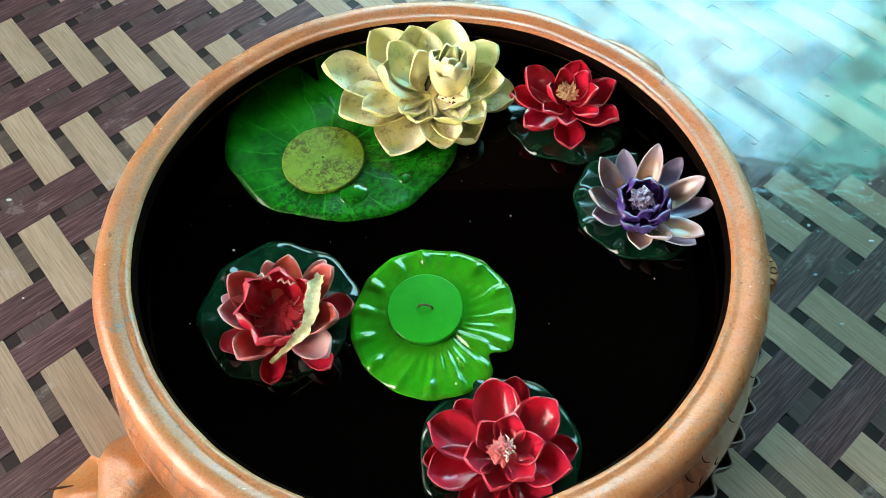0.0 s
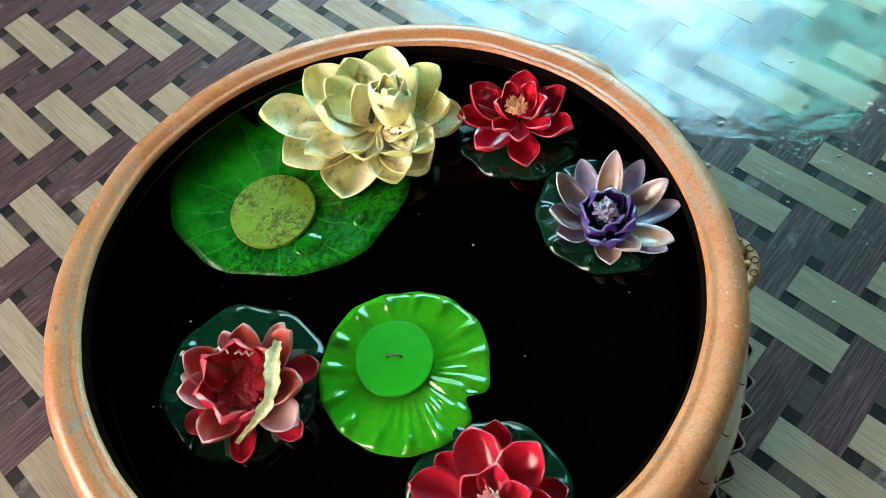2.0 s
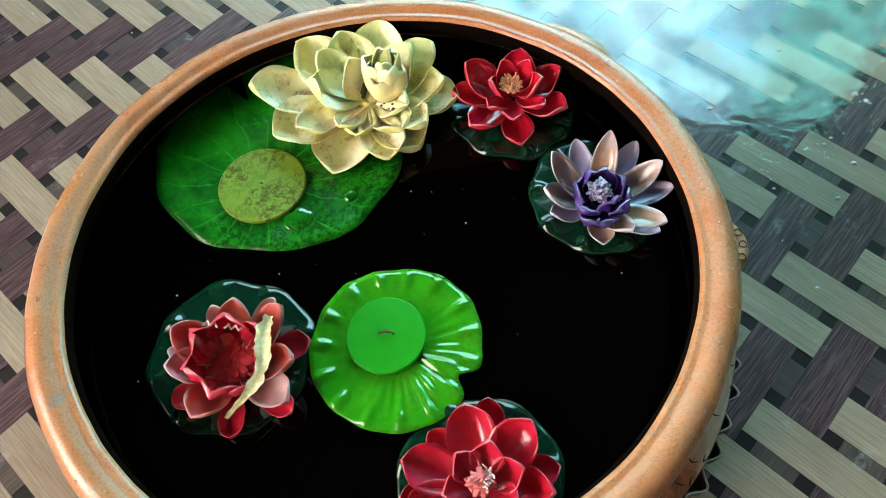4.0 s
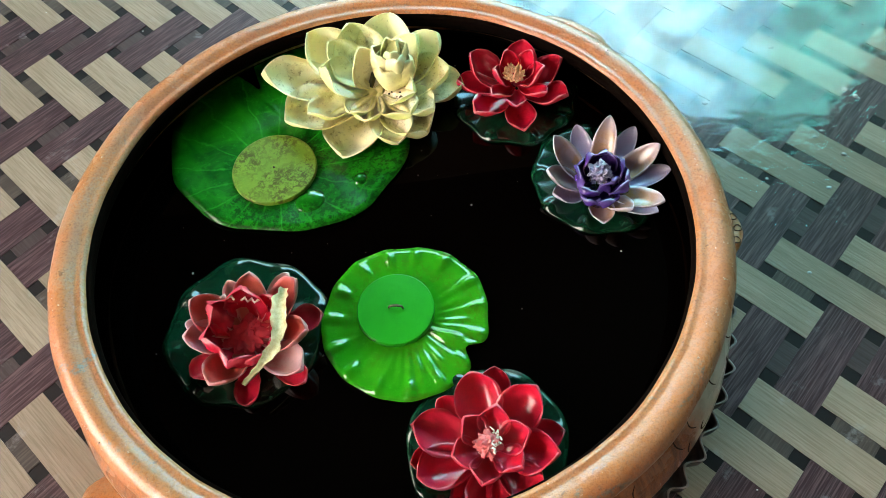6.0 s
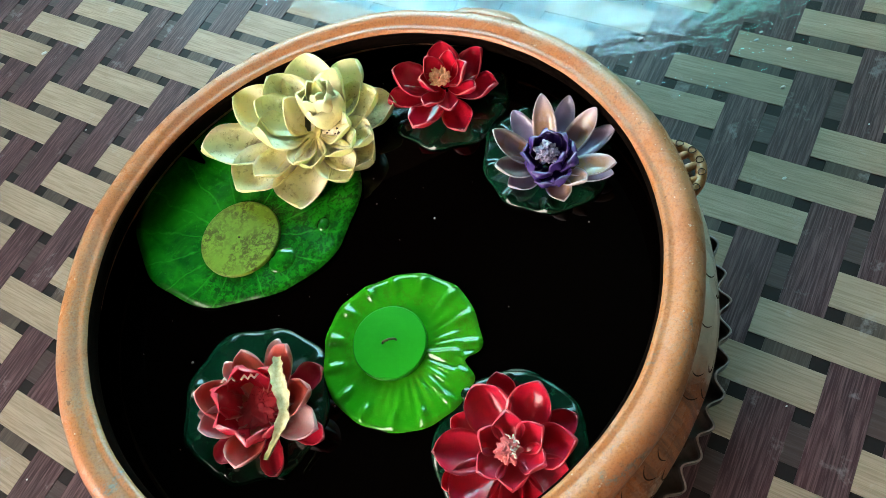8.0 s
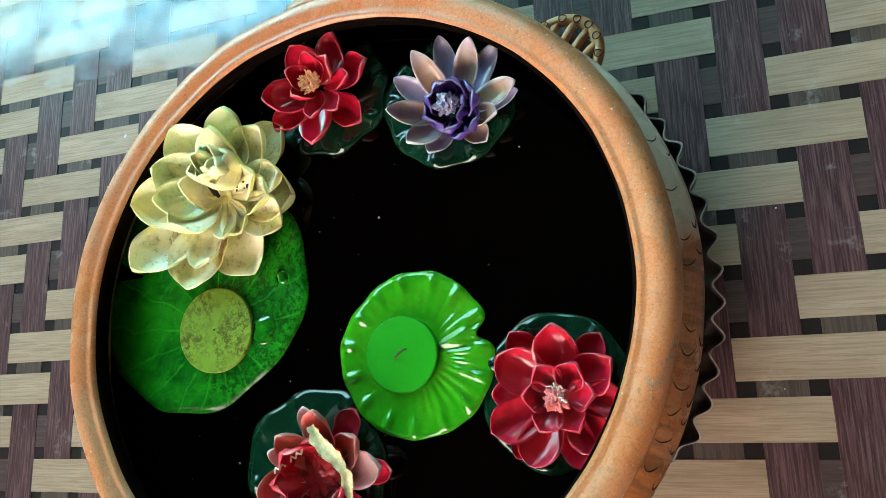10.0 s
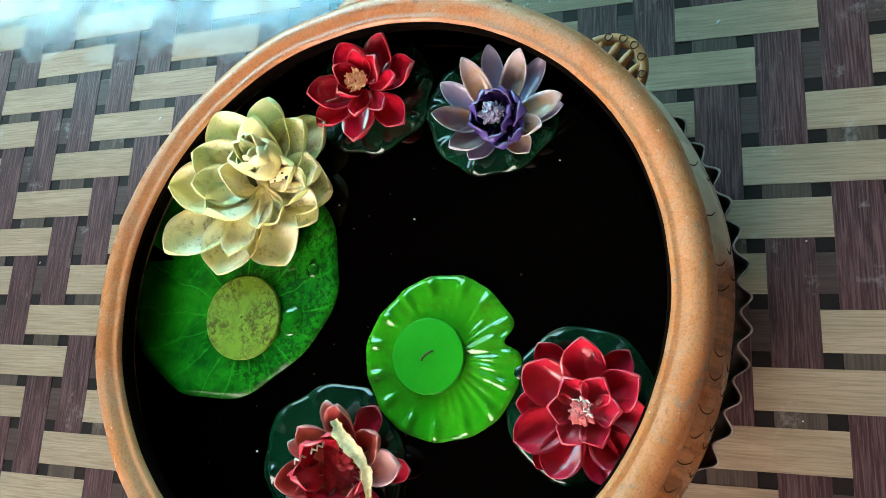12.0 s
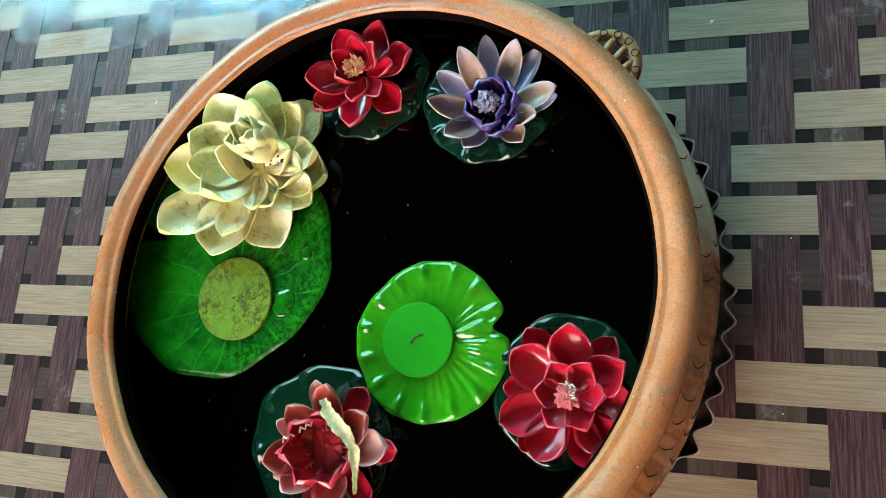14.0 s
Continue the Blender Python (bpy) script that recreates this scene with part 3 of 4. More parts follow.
fin_mesh, ring_mesh, rib_meshes = fan_fin(1.5, 7.0, 0.222, 0.272, 0.040, 0.058, 6)
# solid dark plate under the ribs: the slots' shade put in as colour
def fin_back():
    verts, faces = [], []
    for k in range(25):
        u = k / 24 * 2 - 1
        far = 0.222 + 0.046 * math.sqrt(max(0.05, 1 - 0.75 * u * u))
        for r, z in ((0.218, 0.030), (far, 0.030), (far, 0.043), (0.218, 0.036)):
            verts.append(polar(1.5 + 6.6 * u, r, z))
    for k in range(24):
        for q in range(4):
            q2 = (q + 1) % 4
            faces.append((k * 4 + q, k * 4 + q2, k * 4 + 4 + q2, k * 4 + 4 + q))
    faces += [(0, 1, 2, 3), (99, 98, 97, 96)]
    return mesh("fin_back", verts, faces, M_GROOVE, smooth=False)


fin = part("side_fin", fin_mesh, pot, "slotted clay fin with stamped rings")
for rib_mesh in rib_meshes:
    part("rib", rib_mesh, fin)
part("fin_back", fin_back(), fin, "dark plate behind the slots, standing in for their shade")
rings = part("ring_marks", ring_mesh, fin, "small stamped rings")
rings["kind"] = "stuff"


def lump(name, centre, axes, turn, material, seed=0.0, rough=0.12):
    bm = bmesh.new()
    bmesh.ops.create_icosphere(bm, subdivisions=4, radius=1.0)
    for v in bm.verts:
        k = 1 + rough * noise.noise(v.co * 1.7 + Vector((seed, 0, 0))) + 0.3 * rough * noise.noise(v.co * 5 + Vector((seed, 4, 0)))
        v.co = Vector((v.co.x * axes[0], v.co.y * axes[1], v.co.z * axes[2])) * k
        v.co = Matrix.Rotation(radians(turn), 3, "Z") @ v.co + Vector(centre)
    return from_bm(name, bm, material)


part("lug", lump("lug", polar(43, 0.2215, 0.1455), (0.0125, 0.034, 0.0125), 43, M_RIM, 1.0), pot, "rounded clay lug below the rim")
part("tail_root", lump("tail_root", polar(-142, 0.247, 0.045), (0.040, 0.040, 0.047), -142, M_FIN, 2.0), pot, "bulging clay root of the tail fin")


def tail_fin():
    verts, faces = [], []
    nu, nv = 60, 12
    for side in (0, 1):
        for i in range(nu + 1):
            u = i / nu * 2 - 1
            scallop = 1 - 0.07 * abs(math.sin(u * math.pi * 2.5)) - 0.50 * u ** 4
            for j in range(nv + 1):
                s = j / nv
                r = 0.258 + 0.072 * s * scallop
                ang = -141.0 + u * (5.5 + 7.5 * s)
                z = 0.050 - 0.012 * s * s - 0.016 * u * u + 0.0022 * math.sin(u * math.pi * 5) * s
                z -= side * (0.009 * (1 - 0.5 * s ** 3) if j < nv else 0.003)
                verts.append(polar(ang, r, z))
    n = (nu + 1) * (nv + 1)
    for i in range(nu):
        for j in range(nv):
            a, b, c, d = i * (nv + 1) + j, (i + 1) * (nv + 1) + j, (i + 1) * (nv + 1) + j + 1, i * (nv + 1) + j + 1
            faces += [(a, d, c, b), (n + a, n + b, n + c, n + d)]
        a, b = i * (nv + 1) + nv, (i + 1) * (nv + 1) + nv
        faces.append((a, n + a, n + b, b))
    for i in (0, nu):
        for j in range(nv):
            a = i * (nv + 1) + j
            faces.append((a, a + 1, n + a + 1, n + a))
    return mesh("tail_fin", verts, faces, M_FIN)


tail = part("tail_fin", tail_fin(), pot, "scalloped clay tail fin")
tv, tf = [], []
for k in range(9):
    u = (k - 4) / 4.6
    path = [polar(-141.0 + u * (5.5 + 7.5 * s), 0.258 + 0.072 * s, 0.0505 - 0.012 * s * s - 0.016 * u * u) for s in (0.62, 0.72, 0.82, 0.9)]
    tube(tv, tf, path, [0.0004, 0.001, 0.001, 0.0004], 5)
tail_lines = part("incised_lines", mesh("incised_lines", tv, tf, M_GROOVE), tail, "short dark incised lines")
tail_lines["kind"] = "stuff"

water = new("water", lathe("water", [(0.0, WATER - 0.004), (0.2170, WATER - 0.004), (0.2170, WATER + 0.0006), (0.2160, WATER + 0.0001), (0.2145, WATER), (0.2120, WATER), (0.19, WATER), (0.12, WATER), (0.0, WATER)], M_WATER, steps=120, closed=False))
water.location = POT
water.scale = (1.017, 0.983, 1.0)
tagged(water, "still black water that fills the clay pot", "water", kind="structure")


# ---------------------------------------------------------------- floating lilies
def petal_mesh(name, centre, az, reach, tip_z, width, base_z, mats, start=0.004, cup=0.42, twist=0.0, bow=0.5, point=0.5, peak=0.58, fray=0.0, ripple=0.05):
    """A spoon-shaped foam petal from the heart of a flower to its tip."""
    nu, nv, thick = 18, 8, 0.0013
    a = radians(az)
    out = Vector((math.cos(a), math.sin(a), 0))
    side = Vector((-math.sin(a), math.cos(a), 0))
    c = Vector((centre[0], centre[1], 0))
    p0 = c + out * start + Vector((0, 0, base_z))
    p2 = c + out * reach + Vector((0, 0, tip_z))
    rise = tip_z - base_z
    p1 = c + out * (start + (reach - start) * (0.5 + 0.35 * bow)) + Vector((0, 0, base_z + rise * 0.15))
    verts, uvs = [], []
    tops, norms = [], []
    for i in range(nu + 1):
        s = 1 - (1 - i / nu) ** 2.2
        p = p0 * (1 - s) ** 2 + p1 * 2 * s * (1 - s) + p2 * s * s
        d = ((p1 - p0) * (1 - s) + (p2 - p1) * s).normalized()
        up = side.cross(d).normalized() * -1
        if up.z < 0 and abs(d.z) < 0.9:
            up = -up
        u = (s - peak) / (1 - peak) if s > peak else (peak - s) / peak
        w = width * 0.5 * ((1 - u ** 2.2) ** point + 0.02 if s > peak else 1 - 0.74 * u ** 1.8)
        w *= 1 + fray * noise.noise((s * 7 + az, reach * 300, 2))
        for j in range(nv + 1):
            t = j / nv * 2 - 1
            lift = cup * w * t * t * (0.7 + 0.5 * s) - 0.12 * w + 0.10 * width * max(0.0, s - 0.75)
            wave = width * (ripple * noise.noise((s * 3 + az, t * 1.5, reach * 90)) + fray * 0.5 * s * noise.noise((s * 6, t * 4 + az, reach * 200)))
            q = p + side * (w * t * (1 - 0.10 * t * t)) + up * (lift + wave) + side * twist * w * s
            tops.append(q)
            norms.append(up)
            uvs.append((s, j / nv))
    n = len(tops)
    verts = tops + [q - u * thick for q, u in zip(tops, norms)]
    uvs = uvs + uvs
    faces, slots = [], []
    m = nv + 1
    for i in range(nu):
        for j in range(nv):
            e = (i * m + j, (i + 1) * m + j, (i + 1) * m + j + 1, i * m + j + 1)
            faces.append(e)
            slots.append(0)
            faces.append(tuple(n + k for k in reversed(e)))
            slots.append(1)
    ring = [i * m for i in range(nu + 1)] + [nu * m + j for j in range(1, m)] + [i * m + nv for i in range(nu - 1, -1, -1)]
    for k in range(len(ring) - 1):
        faces.append((ring[k + 1], ring[k], n + ring[k], n + ring[k + 1]))
        slots.append(0)
    return mesh(name, verts, faces, mats, uvs, True, slots)


def pad_mesh(name, centre, radius, z, material, notch=None, depth=0.45, waves=9, ruffle=0.002, phase=0.0, uneven=0.03, curl=0.0, ribs=0.0, lobes=0.026, slit=0.13, domed=True):
    """A round floating leaf with a ruffled edge and, where given, a notch."""
    nt, nr = 180, 14
    verts, uvs = [(centre[0], centre[1], z)], [(0.5, 0.0)]
    for side in (0, 1):
        for k in range(nt):
            th = 2 * math.pi * k / nt
            r = radius * (1 + uneven * noise.noise((math.cos(th) * 1.6 + phase, math.sin(th) * 1.6, radius * 40)) + lobes * math.sin(waves * th + phase))
            if notch is not None:
                d = (th - radians(notch) + math.pi) % (2 * math.pi) - math.pi
                r *= 1 - depth * math.exp(-((d / slit) ** 2))
            for i in range(1, nr + 1):
                s = i / nr
                edge = s ** 3 if not domed else math.exp(-(((s - 0.86) / 0.09) ** 2))
                crest = max(0.0, math.sin(waves * th + phase + 0.9 * noise.noise((th * 1.3, phase, 0)))) ** (2 if domed else 1)
                h = ruffle * 1.5 * edge * crest + curl * s ** 4 + 0.0012 * noise.noise((math.cos(th) * s * 3 + phase, math.sin(th) * s * 3, 5))
                if ribs:
                    h += ribs * math.exp(-(((s - 0.62) / 0.16) ** 2)) * (0.5 + 0.5 * math.sin(34 * th + 2 * noise.noise((th * 3, phase, 0)))) * (0.2 + 0.8 * max(0, math.cos(th - radians(-60))))
                    near = (th - radians(notch) + math.pi) % (2 * math.pi) - math.pi
                    h += 0.0020 * math.exp(-(((near - 0.06) / 0.08) ** 2)) * min(1.0, s * 1.6) - 0.0012 * math.exp(-(((near + 0.12) / 0.08) ** 2)) * s
                verts.append((centre[0] + r * s * math.cos(th), centre[1] + r * s * math.sin(th), z + h - side * 0.0014))
                uvs.append((k / nt if k < nt else 1.0, s))
    verts.append((centre[0], centre[1], z - 0.0014))
    uvs.append((0.5, 0.0))
    faces = []
    last = len(verts) - 1
    for k in range(nt):
        k2 = (k + 1) % nt
        a, b = 1 + k * nr, 1 + k2 * nr
        c, d = 1 + nt * nr + k * nr, 1 + nt * nr + k2 * nr
        faces += [(0, a, b), (last, d, c)]
        for i in range(nr - 1):
            faces += [(a + i, a + i + 1, b + i + 1, b + i), (c + i, d + i, d + i + 1, c + i + 1)]
        faces.append((a + nr - 1, c + nr - 1, d + nr - 1, b + nr - 1))
    return mesh(name, verts, faces, material, uvs)


def disc_mesh(name, radius, z0, z1, material):
    me = lathe(name, [(0.0, z0), (radius, z0), (radius, z1 - 0.0008), (radius - 0.0008, z1), (radius * 0.5, z1 + 0.0004), (0.0, z1 + 0.0005)], material, 72, 0.0, False)
    me.polygons.foreach_set("use_smooth", [False] * len(me.polygons))
    return me


def tuft(name, centre, z, count, spread, height, material, seed, thick=0.0009):
    """A knot of short bent threads."""
    rng = random.Random(seed)
    verts, faces = [], []
    for _ in range(count):
        a, d = rng.uniform(0, 6.28), spread * math.sqrt(rng.random())
        p = Vector((centre[0] + d * math.cos(a), centre[1] + d * math.sin(a), z))
        path = [p]
        lean = Vector((math.cos(a), math.sin(a), 0)) * rng.uniform(-0.3, 0.6) + Vector((rng.uniform(-0.5, 0.5), rng.uniform(-0.5, 0.5), 1))
        h = height * rng.uniform(0.5, 1.0)
        for s in (0.33, 0.66, 1.0):
            path.append(p + lean * h * s + Vector((rng.uniform(-1, 1), rng.uniform(-1, 1), 0)) * 0.0012)
        tube(verts, faces, path, [thick, thick * 1.2, thick, thick * 0.5], 5)
    return mesh(name, verts, faces, material)


WIDER = {"yellow": 1.10, "red": 1.22, "dark_red": 1.06}
# cup, sharpness of the tip, where the petal is widest, torn edge, uneven surface
FORMS = {"yellow": (0.55, 0.52, 0.48, 0.0, 0.10), "red": (0.60, 0.48, 0.48, 0.05, 0.08), "dark_red": (0.60, 0.52, 0.48, 0.04, 0.08), "pink": (0.55, 0.46, 0.48, 0.03, 0.06), "pink_pale": (0.55, 0.48, 0.48, 0.05, 0.09),
         "mauve": (0.5, 0.62, 0.42, 0.0, 0.05), "lilac": (0.45, 0.66, 0.42, 0.0, 0.05), "purple": (0.45, 0.42, 0.58, 0.16, 0.22), "pink_in": (0.55, 0.40, 0.60, 0.14, 0.14)}


def crumple(name, centre, z, radius, height, material, seed):
    """A crumpled little bud of folded foam."""
    bm = bmesh.new()
    bmesh.ops.create_icosphere(bm, subdivisions=5, radius=1.0)
    for v in bm.verts:
        q = v.co.copy()
        fold = abs(noise.noise(q * 1.6 + Vector((seed, 0, 0)))) * 1.3 + abs(noise.noise(q * 3.6 + Vector((0, seed, 0)))) * 0.6
        k = 0.62 + 0.62 * fold
        v.co = Vector((centre[0] + q.x * k * radius, centre[1] + q.y * k * radius, z + q.z * k * height))
    return from_bm(name, bm, material)


def lily(name, label, centre, rows, pad_label, pad_args, base_z):
    """rows: azimuth, reach, tip height, width, kind of petal."""
    ob = thing("floating_lily", label, "artificial flower", (centre[0], centre[1], WATER), "floating water lilies")
    here = Matrix.Translation((-centre[0], -centre[1], -WATER))
    made = []
    if pad_args:
        made.append(part("leaf_pad", pad_mesh("leaf_pad", **pad_args), ob, pad_label))
    for az, reach, tip, width, kind, low in rows:
        under = PETALS["yellow_under"] if kind == "yellow" else PETALS[kind]
        start = 0.006 if reach > 0.03 else 0.0035
        cup, point, peak, fray, ripple = FORMS[kind]
        width *= WIDER.get(kind, 1.0)
        if kind in ("pink_in", "purple") and reach < 0.03:
            start = 0.011 if kind == "pink_in" else 0.006
        made.append(part("petal", petal_mesh("petal", centre, az, reach, tip, width, base_z + low, [PETALS[kind], under], start, cup=cup, point=point, bow=0.62, peak=peak, fray=fray, ripple=ripple), ob))
    for p in made:
        p.data.transform(here)
    return ob, here


def sit(ob_part, here):
    ob_part.data.transform(here)
    return ob_part


# purple flower
rows = [(az, r, z, w, "mauve", 0.006) for az, r, z, w in (
    (69, .042, .158, .020), (131, .042, .153, .021), (15, .046, .153, .021), (168, .038, .146, .021), (-39, .048, .144, .021), (-98, .036, .135, .020), (-69, .036, .146, .019))]
rows += [(az, r, z, w, "lilac", 0.0) for az, r, z, w in ((95, .051, .138, .020), (47, .055, .140, .019), (3, .055, .134, .019), (-40, .047, .131, .017), (-174, .034, .132, .020))]
rows += [(az, r, z, w, "purple", 0.012) for az, r, z, w in ((-105, .025, .143, .030), (155, .017, .148, .024), (-35, .020, .148, .030), (62, .014, .152, .022), (-150, .019, .144, .026), (112, .013, .152, .020), (15, .016, .152, .026), (-70, .013, .149, .024))]
purple_lily, here = lily("purple", "faded mauve artificial water lily with a deep purple heart", (.147, .033), rows,
                         "glossy dark green ruffled leaf", dict(centre=(.153, .046), radius=.050, z=.1210, material=M_DARKPAD, waves=9, ruffle=.0026, phase=0.7, uneven=.06), .122)
sit(part("stamen_tuft", crumple("stamen_tuft", (.147, .033), .146, .0085, .006, M_STAMEN_VIOLET, 3.3), purple_lily, "crumpled violet and white stamens"), here)

# red flower
rows = [(az, r, z, w, "red", 0.004) for az, r, z, w in (
    (71, .033, .149, .026), (144, .042, .148, .026), (12, .038, .147, .023), (171, .047, .137, .021), (-34, .043, .139, .023), (-143, .047, .138, .023), (-95, .050, .136, .022))]
rows += [(az, r, z, w, "red", 0.012) for az, r, z, w in ((-10, .020, .153, .017), (-53, .030, .146, .014), (110, .018, .154, .017), (-139, .030, .146, .015), (-102, .033, .144, .014), (45, .019, .154, .016), (170, .018, .150, .015))]
red_lily, here = lily("red", "glossy red artificial water lily with gold stamens", (.107, .137), rows,
                      "glossy dark green ruffled leaf", dict(centre=(.106, .137), radius=.051, z=.1210, material=M_DARKPAD, waves=9, ruffle=.0028, phase=2.1, uneven=.06), .121)
sit(part("stamen_tuft", tuft("stamen_tuft", (.105, .138), .142, 130, .0075, .0045, M_STAMEN_GOLD, 4, .0008), red_lily, "tuft of gold stamens"), here)["kind"] = "stuff"

# pink flower
rows = [(az, r, z, w, k, 0.007) for az, r, z, w, k in (
    (76, .034, .156, .026, "pink"), (31, .044, .158, .025, "pink"), (146, .038, .152, .029, "pink"), (-178, .036, .147, .026, "pink_pale"), (-119, .040, .144, .029, "pink"), (-42, .050, .144, .027, "pink_pale"), (-14, .044, .152, .026, "pink"))]
rows += [(az, r, z, w, k, 0.0) for az, r, z, w, k in (
    (9, .050, .133, .022, "pink_in"), (-92, .046, .128, .018, "pink_in"), (-151, .043, .128, .020, "pink_in"), (105, .037, .144, .019, "pink_pale"), (48, .046, .146, .020, "pink_pale"), (162, .041, .137, .017, "pink_pale"), (-46, .053, .134, .019, "pink_in"))]
rows += [(az, r, z, w, "pink_in", 0.006) for az, r, z, w in ((80, .022, .158, .030), (25, .025, .158, .027), (140, .023, .154, .027), (-165, .024, .150, .026), (-110, .025, .146, .029), (-55, .026, .146, .028), (-15, .025, .150, .024))]
pink_lily, here = lily("pink", "faded pink artificial water lily with a torn red heart", (-.108, -.047), rows,
                       "dark green scalloped leaf", dict(centre=(-.112, -.037), radius=.054, z=.1208, material=M_DARKPAD, waves=8, ruffle=.0018, phase=0.2, uneven=.06), .122)
tv, tf = [], []
for first, count in ((0, 5), (6, 6)):
    path = []
    for k in range(count):
        p = Vector((-.1195 + .0022 * (first + k), -.0275 - .0007 * (first + k), .1530))
        path.append(p + Vector((.0003, .0024 if k % 2 else -.0008, -.0006 if k % 2 else .0010)))
    tube(tv, tf, path, [.0007 + .0003 * (k % 2) for k in range(count)], 6)
sit(part("hollow", crumple("hollow", (-.108, -.047), .1310, .0140, .0028, PETALS["pink_in"], 5.2), pink_lily, "dark red floor of the hollow heart"), here)
sit(part("stamen_tuft", mesh("stamen_tuft", tv, tf, M_STAMEN_WHITE), pink_lily, "row of white stamen tips"), here)["kind"] = "stuff"

# crimson flower
rows = [(az, r, z, w, "dark_red", 0.006) for az, r, z, w in (
    (41, .044, .147, .030), (95, .045, .144, .031), (156, .048, .139, .029), (-167, .046, .136, .028), (-17, .039, .148, .028), (-54, .040, .141, .024), (-102, .042, .140, .028), (-122, .045, .131, .024))]
rows += [(az, r, z, w, "dark_red", 0.0) for az, r, z, w in ((76, .051, .133, .023), (127, .044, .131, .022), (-180, .048, .129, .020), (5, .046, .133, .022))]
rows += [(az, r, z, w, "dark_red", 0.013) for az, r, z, w in ((71, .022, .149, .021), (8, .023, .151, .021), (-46, .022, .149, .020), (-110, .023, .145, .021), (-170, .023, .145, .021), (127, .021, .147, .021))]
crimson_lily, here = lily("crimson", "glossy crimson artificial water lily with a pink crumpled heart", (.036, -.143), rows,
                          "dark green leaf under the petals", dict(centre=(.036, -.138), radius=.050, z=.1208, material=M_DARKPAD, waves=7, ruffle=.002, phase=1.1, uneven=.05), .122)
sit(part("stamen_tuft", crumple("stamen_tuft", (.035, -.143), .144, .0075, .006, M_STAMEN_PINK, 8.1), crimson_lily, "crumpled pink heart"), here)
sit(part("thread_tuft", tuft("thread_tuft", (.038, -.142), .145, 16, .005, .006, M_STAMEN_WHITE, 9, .0006), crimson_lily, "cream threads"), here)["kind"] = "stuff"

# yellow flower on the large leaf
rows = [(az, r, z, w, "yellow", 0.002) for az, r, z, w in (
    (168, 0.089, 0.150, 0.042), (134, 0.071, 0.154, 0.044), (107, 0.054, 0.158, 0.044), (73, 0.063, 0.156, 0.046), (37, 0.046, 0.160, 0.036), (32, 0.065, 0.152, 0.040), (3, 0.059, 0.146, 0.040), (-6, 0.070, 0.134, 0.040), (-56, 0.061, 0.134, 0.044), (-119, 0.068, 0.129, 0.046), (-162, 0.077, 0.138, 0.046))]
rows += [(az, r, z, w, "yellow", 0.008) for az, r, z, w in (
    (171, 0.041, 0.158, 0.038), (-152, 0.060, 0.148, 0.028), (-125, 0.039, 0.146, 0.022), (136, 0.045, 0.160, 0.034), (-36, 0.036, 0.148, 0.028), (-59, 0.046, 0.144, 0.032), (-40, 0.055, 0.142, 0.030), (-79, 0.060, 0.135, 0.034), (-108, 0.040, 0.141, 0.026), (121, 0.018, 0.165, 0.030))]
yellow_lily, here = lily("yellow", "large pale yellow artificial lotus with brown stains, on the large leaf", (-.004, .150), rows,
                         "", None, .124)
sit(part("receptacle", crumple("receptacle", (-.006, .150), .1275, .0170, .0050, PETALS["yellow"], 2.7), yellow_lily, "stained pale base that holds the petals"), here)
BUD = (.012, .158)
for k, (az, reach, tip, width) in enumerate(((-120, .017, .158, .030), (-30, .016, .160, .030), (60, .014, .164, .028), (150, .017, .163, .028), (-75, .013, .166, .024), (15, .012, .168, .022), (105, .010, .169, .022), (-165, .013, .165, .022), (-100, .008, .170, .016), (50, .006, .171, .014))):
    sit(part("inner_petal", petal_mesh("inner_petal", BUD, az, reach, tip, width * 1.25, .130, [PETALS["yellow_in"]] * 2, .003, cup=0.8, bow=1.0, point=0.45, peak=0.5), yellow_lily), here)
tv, tf = [], []
tube(tv, tf, [Vector((-.010, .154, .126)), Vector((-.007, .158, .134)), Vector((-.004, .162, .140))], [.0026, .0024, .0022], 8)
sit(part("stem", mesh("stem", tv, tf, M_STEM), yellow_lily, "short olive wire stem"), here)
rng = random.Random(12)
gv, gf = [], []
for k in range(22):
    d = 0.004 + 0.02 * rng.random()
    a = rng.uniform(-1.2, 1.2)
    p = Vector((.002 + d * math.cos(a), .146 + d * math.sin(a) * 0.7, .1335 + 0.25 * d))
    s = .0006 + .0014 * rng.random() ** 2
    tube(gv, gf, [p, p + Vector((s, s * 0.4, s * 0.3)), p + Vector((s * 2, 0, 0))], [s * 0.6, s, s * 0.5], 5)
grit = sit(part("grit", mesh("grit", gv, gf, M_DIRT), yellow_lily, "dark specks of dirt"), here)
grit["kind"] = "stuff"

# large leaf
big = thing("lily_pad", "large flat green lily pad with algae stains and an olive disc", "lily pad", (-.077, .125, WATER))
here = Matrix.Translation((.077, -.125, -WATER))
leaf = sit(part("leaf", pad_mesh("leaf", (-.075, .128), .0955, .1216, M_BIGPAD, notch=117, depth=.40, waves=11, ruffle=.0008, phase=0.4, uneven=.055, curl=.0008, lobes=.010, slit=.085, domed=False), big), here)
disc = part("disc", disc_mesh("disc", .0325, -.001, .0022, M_BIGDISC), big, "stained olive green disc")
disc.location = (-.0125, -.033, .0035)
pin = part("pin_hole", disc_mesh("pin_hole", .0011, -.0005, .0006, M_DIRT), disc, "small dark pin hole")
pin.location = (0, 0, .0026)
bumps = lump("blister", (0, 0, 0), (.012, .010, .0030), 20, M_BLISTER, 6.0, .1)
blister = part("blister", bumps, big, "raised glossy blister on the leaf")
blister.location = (.013, -.066, .0020)
